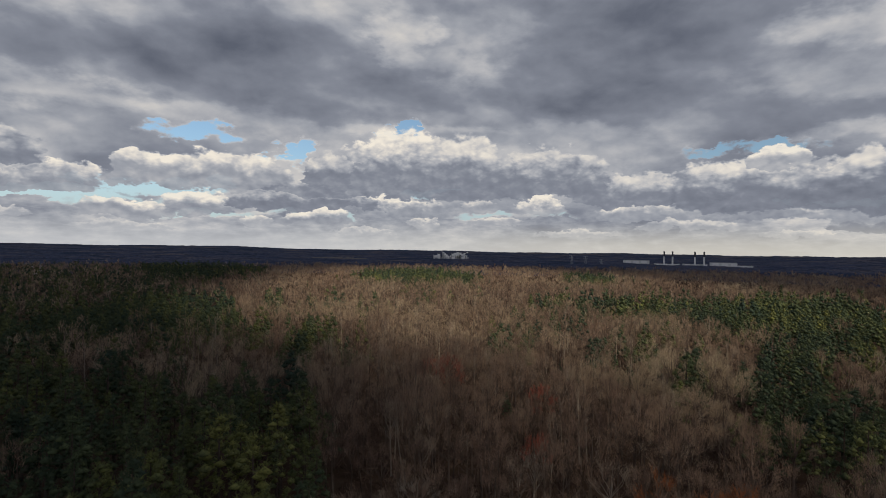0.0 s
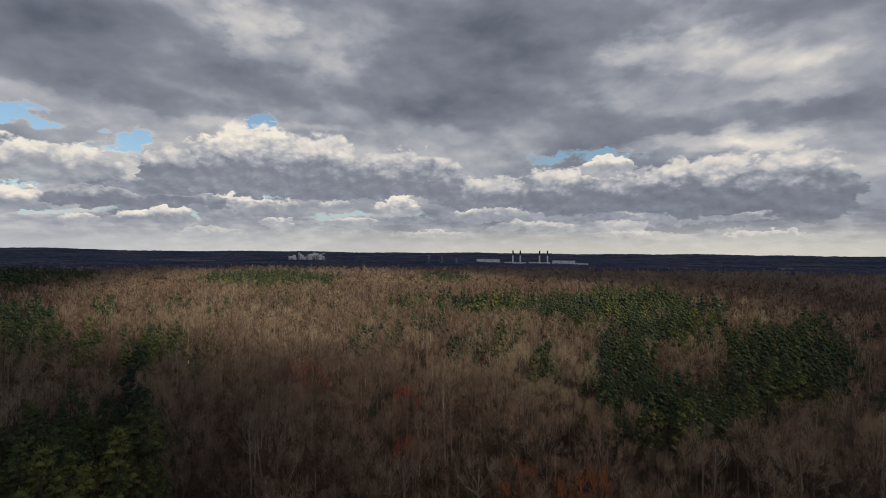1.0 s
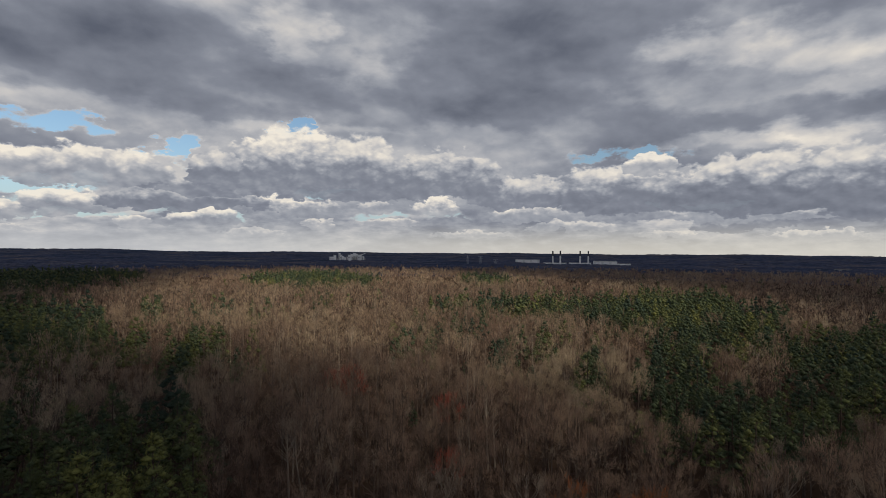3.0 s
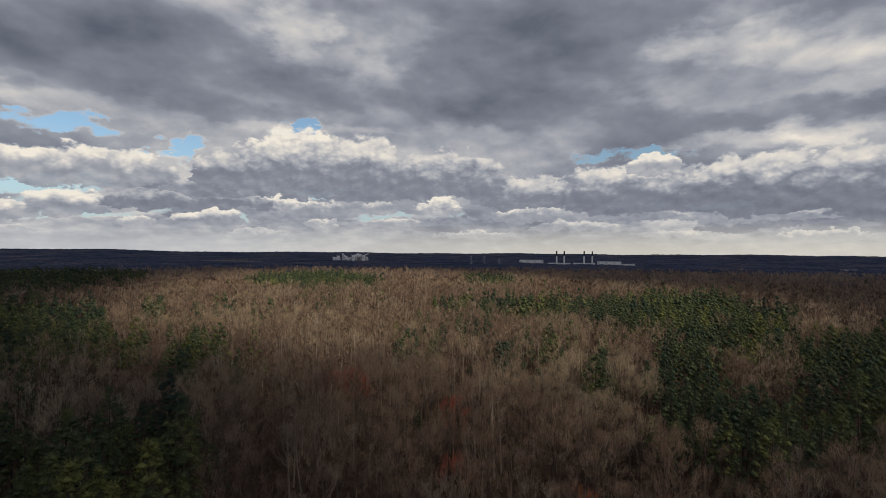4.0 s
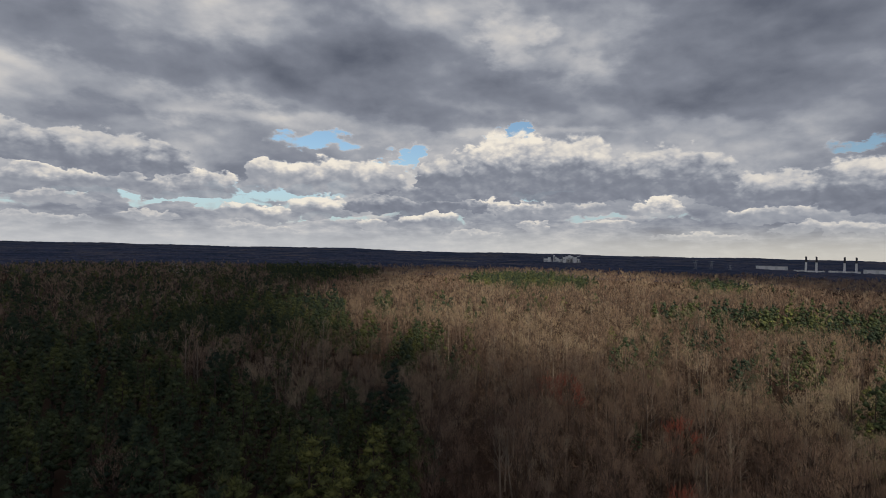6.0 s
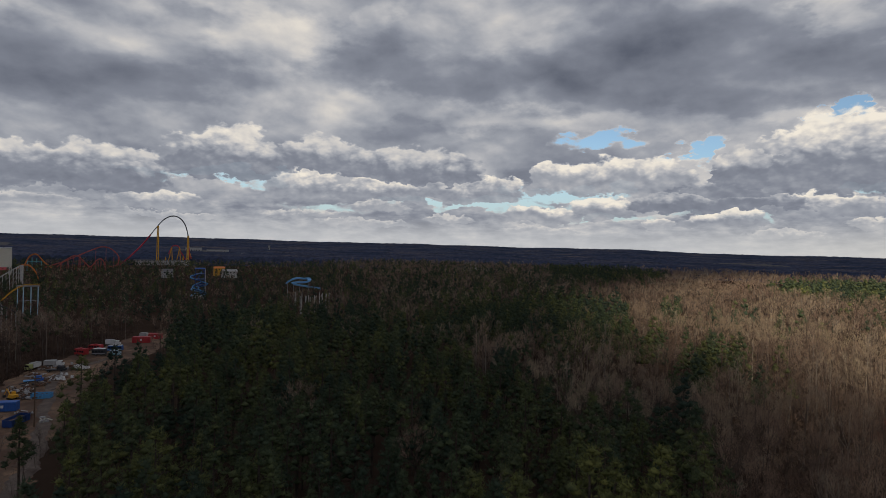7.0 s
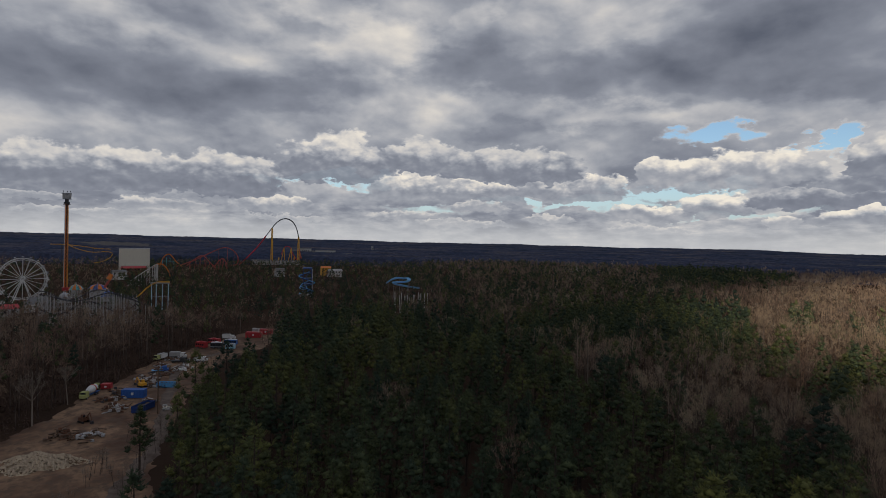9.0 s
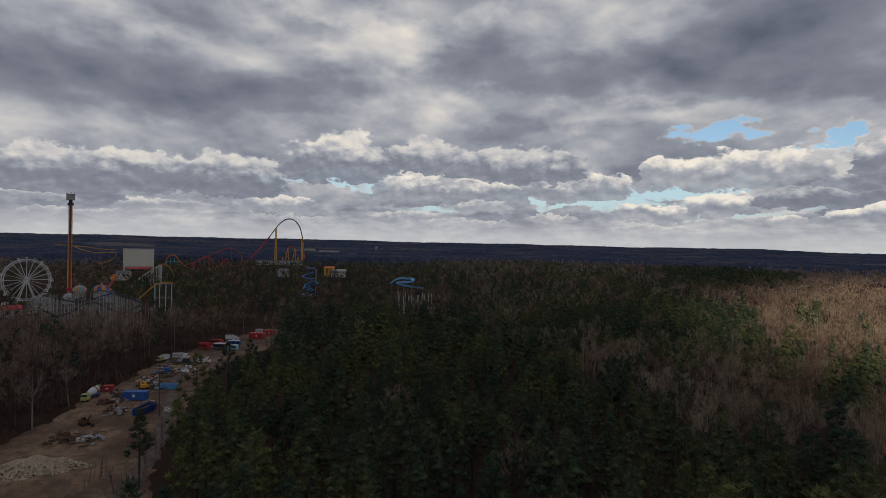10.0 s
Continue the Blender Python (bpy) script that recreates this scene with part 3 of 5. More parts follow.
def kinds_of(trees):
    out = []
    for wood, leaf in trees:
        pieces = ([wood] if wood is not None else []) + [leaf]
        v, t = join(pieces)
        m = np.ones(len(t), int)
        if wood is not None:
            m[:len(wood[1])] = 0
        out.append((v, t, m))
    return out


def build_forest():
    rng = np.random.default_rng(7)
    rings = [  # near, far, step, pines, bare trees
        (58, 175, 5.6, [pine_tree(s, 650, 26, 5, 0.55, 0.12, clump=1.08, core=0.55) for s in range(8)], [bare_tree(50 + s, 820, 14, 4, 0.040, length=0.8) for s in range(8)]),
        (175, 330, 5.6, [pine_tree(s, 144, 16, 0, 0.75, 0.22, clump=1.25, core=0.62) for s in range(20, 26)], [bare_tree(70 + s, 225, 11, 3, 0.090, lean=True, length=0.85) for s in range(6)]),
        (330, 600, 6.8, [pine_tree(s, 36, 9, 0, 1.3, 0.6, clump=1.45) for s in range(30, 36)], [bare_tree(90 + s, 54, 9, 0, 0.25, lean=True, length=1.2) for s in range(6)]),
        (600, 1120, 9.0, [pine_tree(s, 5, 5, 0, 2.0, 1.0, clump=2.0) for s in range(40, 46)], [bare_tree(110 + s, 15, 7, 0, 0.70, length=2.0) for s in range(6)]),
    ]
    for near, far, step, pines, bares in rings:
        x, y = scatter(rng, near, far, step, -60, 97)
        p = is_pine(rng, x, y)
        keep = ~p | (rng.uniform(size=p.shape) < (0.97 if far < 500 else 1.0))
        x, y, p = x[keep], y[keep], p[keep]
        for name, label, sel, trees, mats in (("pine_woods", "dense dark green pine trees of the wood", p, pines, (PINE_BARK, NEEDLES)),
                                              ("leafless_woods", "leafless brown winter trees of the wood", ~p, bares, (TRUNKS, TWIGS))):
            px, py = x[sel], y[sel]
            if near == 58:
                order = np.argsort(np.hypot(px + 3, py - 11))
                single_trees(name, trees, mats, px[order[:290]], py[order[:290]])
                px, py = px[order[290:]], py[order[290:]]
            v, t, m = planted(kinds_of(trees), px, py, land(px, py), rng)
            tagged(new(name, mesh_of(name, v, t, mats, m, True)), label, "woods", kind="stuff")


def single_trees(name, trees, mats, px, py):
    """The nearest trees, each a thing with trunk and crown."""
    rng = random.Random(21)
    pine = name == "pine_woods"
    models = []
    for wood, leaf in trees:
        t = thing("pine_tree" if pine else "leafless_tree", "dark green pine in dense winter wood" if pine else "bare brown deciduous tree in winter wood", "tree", pose(0, 0, 0), "pine wood" if pine else "leafless wood")
        part("trunk", [wood], mats[0], t)
        part("crown", [leaf], mats[1], t, soft=True)
        models.append(t)
    for k, (x, y) in enumerate(zip(px, py)):
        s = min(1.3, max(0.6, rng.gauss(1, 0.21)))
        if not pine:      # young growth on the near slope
            s *= 0.70 + 0.30 * float(smooth(85, 118, math.hypot(x, y)))
        w = s * rng.uniform(0.95, 1.3)
        m = pose(float(x), float(y), 0, 0, 0, rng.uniform(0, 360)) @ Matrix.Diagonal((w, w, s, 1))
        if k < len(models):
            models[k].matrix_basis = m
        else:
            t = copy_thing(models[k % len(models)], pose(0, 0, 0))
            t.matrix_basis = m


def build_undergrowth():
    """Brush and saplings between the leafless trees."""
    rng = np.random.default_rng(12)
    x, y = scatter(rng, 60, 330, 4.2, -60, 97)
    keep = ~is_pine(rng, x, y)
    x, y = x[keep], y[keep]
    kinds = []
    for s in range(5):
        r = np.random.default_rng(200 + s)
        m = 26
        at = np.stack([r.normal(0, 1.1, m), r.normal(0, 1.1, m), r.uniform(0, 1.2, m)], 1)
        v, t = slivers(at, r.normal(0, 0.75, (m, 3)) + np.array([0, 0, 0.8]), r.uniform(1.2, 3.4, m), r.uniform(0.12, 0.3, m), r)
        kinds.append((v, t, np.zeros(len(t), int)))
    v, t, m = planted(kinds, x, y, land(x, y), rng, 0.25)
    tagged(new("undergrowth", mesh_of("undergrowth", v, t, [BRUSH], m)), "tangled brown winter undergrowth and saplings", "undergrowth", kind="stuff")


def build_ground():
    """One sheet that reaches the horizon."""
    radii = np.concatenate([[0.0], np.geomspace(30, 4900, 60)])
    turns = np.linspace(0, 2 * np.pi, 181)[:-1]
    r, a = np.meshgrid(radii, turns, indexing="ij")
    x, y = -np.sin(a) * r, np.cos(a) * r
    z = land(x, y)
    v = np.stack([x, y, z], 2).reshape(-1, 3)
    i, j = np.meshgrid(np.arange(len(radii) - 1), np.arange(180), indexing="ij")
    k = (j + 1) % 180
    q = np.stack([i * 180 + j, i * 180 + k, (i + 1) * 180 + k, (i + 1) * 180 + j], 2).reshape(-1, 4)
    t = np.concatenate([q[:, [0, 2, 1]], q[:, [0, 3, 2]]])
    tagged(new("ground", mesh_of("ground", v, t, [LITTER])), "brown leaf-littered forest floor", "ground", kind="structure")


def build_far_woods():
    """The canopy of the woods beyond the single trees, out to the horizon."""
    rng = np.random.default_rng(3)
    radii = np.concatenate([np.arange(1090, 2400, 15.0), np.arange(2400, 4860, 50.0)])
    turns = np.radians(np.arange(-70, 105, 0.25))
    r, a = np.meshgrid(radii, turns, indexing="ij")
    r = r + rng.uniform(-4, 4, r.shape)
    x, y = -np.sin(a) * r, np.cos(a) * r
    lump = rng.uniform(0, 1, r.shape) ** 1.5
    broad = np.sin(x * 0.011 + np.sin(y * 0.007) * 2) * np.sin(y * 0.009 + 1.3) * 0.5 + 0.5
    z = land(x, y) + 10 + 5.0 * lump + 3.0 * broad
    z[0] = land(x[0], y[0])
    v = np.stack([x, y, z], 2).reshape(-1, 3)
    m = len(turns)
    i, j = np.meshgrid(np.arange(len(radii) - 1), np.arange(m - 1), indexing="ij")
    q = np.stack([i * m + j, i * m + j + 1, (i + 1) * m + j + 1, (i + 1) * m + j], 2).reshape(-1, 4)
    t = np.concatenate([q[:, [0, 2, 1]], q[:, [0, 3, 2]]])
    tagged(new("distant_woods", mesh_of("distant_woods", v, t, [HAZY_WOODS])), "distant dark winter woods, tinted for haze, rolling to the horizon", "woods", kind="stuff")


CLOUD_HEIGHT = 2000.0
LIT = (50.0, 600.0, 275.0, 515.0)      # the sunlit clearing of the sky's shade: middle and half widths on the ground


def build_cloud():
    """The unseen cloud bank placed between the wood and the sun to shade it, with the rift through which the sun
    shines.
    """
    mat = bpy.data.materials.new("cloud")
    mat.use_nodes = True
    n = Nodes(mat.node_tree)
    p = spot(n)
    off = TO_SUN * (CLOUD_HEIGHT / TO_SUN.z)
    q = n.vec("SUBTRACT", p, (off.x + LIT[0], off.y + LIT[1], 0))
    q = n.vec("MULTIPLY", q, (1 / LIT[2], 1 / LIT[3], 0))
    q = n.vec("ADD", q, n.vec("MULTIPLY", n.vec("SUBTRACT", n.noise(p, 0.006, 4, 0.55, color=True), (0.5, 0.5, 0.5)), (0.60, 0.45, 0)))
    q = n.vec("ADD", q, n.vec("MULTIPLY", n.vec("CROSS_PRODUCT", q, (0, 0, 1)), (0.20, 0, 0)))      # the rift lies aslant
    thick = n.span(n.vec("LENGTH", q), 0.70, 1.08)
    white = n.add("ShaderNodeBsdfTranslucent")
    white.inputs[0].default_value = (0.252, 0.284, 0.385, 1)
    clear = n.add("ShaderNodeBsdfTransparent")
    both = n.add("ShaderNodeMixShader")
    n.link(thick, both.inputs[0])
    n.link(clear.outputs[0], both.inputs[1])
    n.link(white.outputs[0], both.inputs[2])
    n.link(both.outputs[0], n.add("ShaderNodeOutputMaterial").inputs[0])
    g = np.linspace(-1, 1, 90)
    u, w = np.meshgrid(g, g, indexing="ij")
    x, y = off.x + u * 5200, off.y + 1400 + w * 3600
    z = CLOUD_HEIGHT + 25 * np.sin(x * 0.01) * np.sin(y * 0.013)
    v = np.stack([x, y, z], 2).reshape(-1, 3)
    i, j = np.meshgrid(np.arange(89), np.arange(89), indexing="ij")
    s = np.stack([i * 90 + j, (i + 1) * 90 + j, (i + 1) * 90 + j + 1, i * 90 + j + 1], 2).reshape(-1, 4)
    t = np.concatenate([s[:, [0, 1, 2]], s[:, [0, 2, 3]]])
    tagged(new("cloud_bank", mesh_of("cloud_bank", v, t, [mat])), "unseen grey winter cloud bank with a rift towards the sun", "cloud", kind="structure")


build_ground()
build_far_woods()
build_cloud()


# ---- things ----
def paint(name, color, rough=0.5, metal=0.0, dirt=0.35):
    """Painted or bare surface with a little weathering."""
    def col(n):
        grime = tuple(c * 0.45 + 0.03 for c in color)
        f = n.math("MULTIPLY", n.span(n.noise(spot(n), 0.9, 5, 0.65), 0.42, 0.75), dirt)
        return n.mix(f, color, grime)
    return material(name, col, rough, metal)


WHITE = paint("white_paint", (0.66, 0.66, 0.63))
# lighter than WHITE: the sun on the power plant is put into this colour
BRIGHT_CLADDING = paint("bright_white_cladding", (0.80, 0.79, 0.76), 0.5, 0.0, 0.2)
CREAM = paint("cream_panel", (0.62, 0.58, 0.47), 0.7)
CONCRETE = paint("concrete", (0.40, 0.39, 0.37), 0.9)
GREY = paint("grey_steel", (0.30, 0.31, 0.32), 0.5, 0.3)
DARK = paint("dark_steel", (0.045, 0.045, 0.05), 0.6, 0.2)
ORANGE = paint("orange_paint", (0.66, 0.20, 0.035))
YELLOW = paint("yellow_paint", (0.70, 0.36, 0.03))
RED = paint("red_paint", (0.42, 0.035, 0.04))
TRACK_RED = paint("track_red", (0.55, 0.06, 0.09))
CORAL = paint("coral_paint", (0.44, 0.095, 0.07))
BLUE = paint("blue_paint", (0.03, 0.11, 0.36), 0.5)
NAVY = paint("navy_paint", (0.015, 0.045, 0.17), 0.5)
SLIDE_BLUE = paint("slide_blue", (0.10, 0.34, 0.62), 0.4)
FLUME = paint("flume_blue", (0.20, 0.45, 0.70), 0.35)
PALE_BLUE = paint("pale_blue", (0.40, 0.58, 0.68), 0.4)
TEAL = paint("teal_paint", (0.10, 0.42, 0.44), 0.5)
LIME = paint("yellow_green_paint", (0.40, 0.42, 0.16), 0.6)
TIMBER = paint("weathered_timber", (0.42, 0.41, 0.39), 0.9, 0.0, 0.8)
WHITE_TIMBER = paint("white_timber", (0.55, 0.53, 0.49), 0.85)
WOOD = paint("brown_wood", (0.125, 0.080, 0.052), 0.9)
RUBBER = material("rubber", (0.018, 0.018, 0.018), 0.9)
GLASS = material("dark_glass", (0.02, 0.025, 0.03), 0.08, spec=0.6)
RUST = paint("rust", (0.13, 0.058, 0.032), 0.9)
ROOF = paint("roof_grey", (0.16, 0.155, 0.15), 0.8)
STONE = material("pale_stone", lambda n: n.mix(n.math("MULTIPLY", island(n), 0.6), (0.52, 0.42, 0.29), (0.26, 0.20, 0.14)), 0.95)
DIRT = material("dirt", lambda n: n.mix(n.span(n.noise(spot(n), 0.35, 5, 0.7), 0.38, 0.66), n.ramp(n.noise(spot(n), 0.045, 4, 0.6), [(0.42, (0.085, 0.042, 0.024)), (0.56, (0.270, 0.165, 0.095))]), (0.105, 0.068, 0.044)), 0.97,
                bump=lambda n: n.noise(spot(n), 1.2, 5, 0.65))
GRAVEL = material("gravel", lambda n: n.ramp(n.noise(spot(n), 0.25, 6, 0.7), [(0.35, (0.080, 0.056, 0.042)), (0.65, (0.165, 0.128, 0.100))]), 0.97, bump=lambda n: n.noise(spot(n), 3.0, 4, 0.6))
RED_TWIGS = material("red_budding_twigs", lambda n: n.mix(n.math("MULTIPLY", island(n), 0.6), (0.31, 0.080, 0.056), (0.17, 0.07, 0.05)), 0.85, spec=0.0)
RUSSET_TWIGS = material("russet_twigs", lambda n: n.mix(n.math("MULTIPLY", island(n), 0.6), (0.30, 0.105, 0.040), (0.15, 0.07, 0.04)), 0.85, spec=0.0)
TRUNKS = material("grey_bark", lambda n: n.mix(n.span(per_tree(n, 0.21), 0.60, 0.70, 0.0, 0.55), n.ramp(n.noise(spot(n), 0.4, 4, 0.6), [(0.35, (0.050, 0.036, 0.030)), (0.65, (0.125, 0.096, 0.078))]), (0.36, 0.31, 0.25)), 0.9, spec=0.05)
PALE_TWIGS = material("pale_twigs", lambda n: n.mix(n.math("MULTIPLY", island(n), 0.5), (0.27, 0.23, 0.185), (0.16, 0.13, 0.105)), 0.85, spec=0.0)


def block(x0, x1, y0, y1, z0, z1, top=1.0):
    """A box, its top drawn in by the factor top."""
    cx, cy = (x0 + x1) / 2, (y0 + y1) / 2
    v = [(x, y, z0) for x, y in ((x0, y0), (x1, y0), (x1, y1), (x0, y1))] + [(cx + (x - cx) * top, cy + (y - cy) * top, z1) for x, y in ((x0, y0), (x1, y0), (x1, y1), (x0, y1))]
    q = [(0, 3, 2, 1), (4, 5, 6, 7), (0, 1, 5, 4), (1, 2, 6, 5), (2, 3, 7, 6), (3, 0, 4, 7)]
    return np.array(v, float), np.array([t for a, b, c, d in q for t in ((a, b, c), (a, c, d))])


def rod(p, q, r, n=6, r1=None):
    """A closed round bar."""
    v, t = tube(p, q, r, r if r1 is None else r1, n)
    caps = [(0, k + 1, k) for k in range(1, n - 1)] + [(n, n + k, n + k + 1) for k in range(1, n - 1)]
    return v, np.concatenate([t, np.array(caps)])


def line(points, r, n=5):
    return join([rod(a, b, r, n) for a, b in zip(points, points[1:])])


def bend(points, steps=10):
    """A smooth line through the points."""
    p = [np.array(q, float) for q in points]
    p = [2 * p[0] - p[1]] + p + [2 * p[-1] - p[-2]]
    out = []
    for a, b, c, d in zip(p, p[1:], p[2:], p[3:]):
        for k in range(steps):
            t = k / steps
            out.append(0.5 * (2 * b + (c - a) * t + (2 * a - 5 * b + 4 * c - d) * t * t + (3 * b - a - 3 * c + d) * t ** 3))
    return out + [p[-2]]


def part(name, pieces, mat, parent, label="", soft=False):
    """One mesh under a thing or a part, from corner and triangle pieces."""
    v, t = join(pieces if isinstance(pieces, list) else [pieces])
    ob = new(name, mesh_of(name, v, t, [mat], None, soft))
    ob.parent = parent
    if label:
        ob["label"] = label
    return ob


def thing(name, label, category, m, group=""):
    ob = tagged(new(name), label, category, group)
    ob.empty_display_size = 0.1
    ob.matrix_world = m
    return ob


def facing(x, y, z=0.0, extra=0.0):
    """A pose at the place with its x axis across the look from the flight's end, y away from it."""
    return pose(x, y, z, 0, 0, math.degrees(math.atan2(-(x + 7), y - 22)) + extra)


def track(points, gauge, r, ties):
    """Coaster track along a line: two rails, a spine under them and ties."""
    pts = bend(points, 8)
    side = []
    for a, b in zip(pts, pts[1:] + [2 * pts[-1] - pts[-2]]):
        d = b - a
        s = np.cross(d, (0, 0, 1.0)) + np.array([1e-4, 1e-4, 0])
        side.append(s / np.linalg.norm(s))
    left = [p + s * gauge for p, s in zip(pts, side)]
    right = [p - s * gauge for p, s in zip(pts, side)]
    under = [p + np.array([0, 0, -gauge]) for p in pts]
    cross = [rod(a, b, r * 0.6, 4) for a, b in list(zip(left, right))[::ties]]
    return [line(left, r, 5), line(right, r, 5)] + cross, [line(under, r * 1.7, 6)], pts


def drop_tower():
    t = thing("drop_tower", "tall orange drop tower ride with grey machine house on top", "amusement ride", facing(-525, 69.4) @ Matrix.Diagonal((0.5, 0.5, 0.97, 1)))
    part("column", [rod((sx * 1.5, sy * 1.5, 0), (sx * 1.5, sy * 1.5, 74), 0.42, 8) for sx in (-1, 1) for sy in (-1, 1)], ORANGE, t)
    z = np.arange(1, 74, 3.0)
    part("lattice", [rod((a[0] * 1.5, a[1] * 1.5, h), (b[0] * 1.5, b[1] * 1.5, h + 3), 0.13, 4) for h in z for a, b in (((-1, -1), (1, -1)), ((1, 1), (-1, 1)), ((1, -1), (1, 1)), ((-1, 1), (-1, -1)))]
         + [block(-1.5, 1.5, -1.5, 1.5, h - 0.1, h + 0.1) for h in z[::3]], ORANGE, t)
    for sx in (-1, 1):
        part("guide_rail", [block(sx * 2.5 - 0.3, sx * 2.5 + 0.3, -0.8, 0.8, 2, 74)] + [rod((sx * 1.5, 0, h), (sx * 2.5, 0, h), 0.12, 4) for h in z], WHITE if sx < 0 else YELLOW, t, "white guide rail" if sx < 0 else "yellow guide rail")
    part("core", [block(-1.25, 1.25, -1.25, 1.25, 0, 74)], RUST, t, "dark rust orange core")
    part("collar", [block(-4.0, 4.0, -3.5, 3.5, 74, 75.2), block(-2.4, 2.4, -2.2, 2.2, 75.2, 77.5), block(-4.8, 4.8, -4, 4, 73.2, 73.8, 0.9)], DARK, t)
    part("machine_house", [block(-5.8, 5.8, -4, 4, 77.5, 82.0), block(-6.1, 6.1, -4.2, 4.2, 82, 82.5)], GREY, t, "grey panelled machine house")
    part("louvre", [block(-5.2 + k * 2.2, -3.5 + k * 2.2, -4.15, -3.95, 78.3, 81.2) for k in range(5)], CONCRETE, t)
    for x in (-4.8, 0.5, 4.5):
        part("mast", [rod((x, 0, 82.4), (x, 0, 84.2 + abs(x) * 0.1), 0.15, 5), block(x - 0.4, x + 0.4, -0.4, 0.4, 83.5, 84.2)], DARK, t)
    part("gondola", [block(-4.6, 4.6, -4.2, 4.2, 4, 6.2, 0.85), block(-4.9, 4.9, -4.5, 4.5, 6.2, 6.6)], RED, t, "red ring of seats")


def giant_wheel():
    t = thing("ferris_wheel", "large white steel ferris wheel standing among bare trees", "ferris wheel", facing(-487, 41, 16.0, 8) @ Matrix.Diagonal((0.87, 0.87, 0.90, 1)))
    ring = [(16.2 * math.cos(a), 16.2 * math.sin(a)) for a in np.arange(40) * 2 * math.pi / 40]
    for y in (-1.3, 1.3):
        pts = [(x, y, z) for x, z in ring] + [(ring[0][0], y, ring[0][1])]
        inner = [(x * 0.91, y, z * 0.91) for x, _, z in pts]
        part("rim", [line(pts, 0.22, 5), line(inner, 0.12, 4)] + [rod(a, b, 0.08, 4) for a, b in zip(pts, inner[1:] + inner[:1])], WHITE, t)
    for k in range(20):
        a = k * 2 * math.pi / 20
        c, s = math.cos(a), math.sin(a)
        part("spoke", [rod((0.6 * c, y * 0.9, 0.6 * s), (16 * c, y * 1.3, 16 * s), 0.12, 4) for y in (-1, 1)] + [rod((16.2 * c, -1.3, 16.2 * s), (16.2 * c, 1.3, 16.2 * s), 0.12, 4)], WHITE, t)
        part("gondola", [block(16.9 * c - 0.8, 16.9 * c + 0.8, -0.8, 0.8, 16.9 * s - 1.5, 16.9 * s - 0.4), block(16.9 * c - 0.9, 16.9 * c + 0.9, -0.9, 0.9, 16.9 * s + 0.3, 16.9 * s + 0.7, 0.4),
                         rod((16.9 * c, 0, 16.9 * s - 0.4), (16.9 * c, 0, 16.9 * s + 0.3), 0.1, 4)], (WHITE, GREY, CONCRETE)[k % 3], t)
    part("hub", [rod((0, -2, 0), (0, 2, 0), 1.0, 12)], CONCRETE, t)
    for y in (-3.4, 3.4):
        for x in (-7, 7):
            part("support_leg", [rod((x, y * 1.3, -17.8), (0, y * 0.6, 0), 0.28, 6)], WHITE, t)
    part("platform", [block(-6, 6, -4, 4, -17.8, -16.2)], RUST, t, "reddish boarding platform")


def show_building():
    t = thing("show_building", "tall windowless cream panelled show building", "building", facing(-794, 167))
    part("wall", [block(-17.2, 17.2, 0, 30, 0, 31)], CREAM, t)
    for k in range(11):
        part("panel", [block(-17.1 + k * 3.12, -17.1 + k * 3.12 + 3.02, -0.18, 0.05, 0.2, 30.8)], CREAM, t)
    part("parapet", [block(-17.6, 17.6, -0.4, 30.4, 31, 31.6)], CONCRETE, t)
    for x in (-9.5, 0, 9.5):
        part("roof_lamp", [rod((x, 0.5, 31.6), (x, 0.5, 33), 0.2, 5), block(x - 0.8, x + 0.8, 0, 1, 33, 33.6)], DARK, t)
    part("annex", [block(-14, 14, -9, -0.3, 0, 9), block(-14.4, 14.4, -9.4, -0.3, 9, 9.6)], ROOF, t, "lower grey annex")


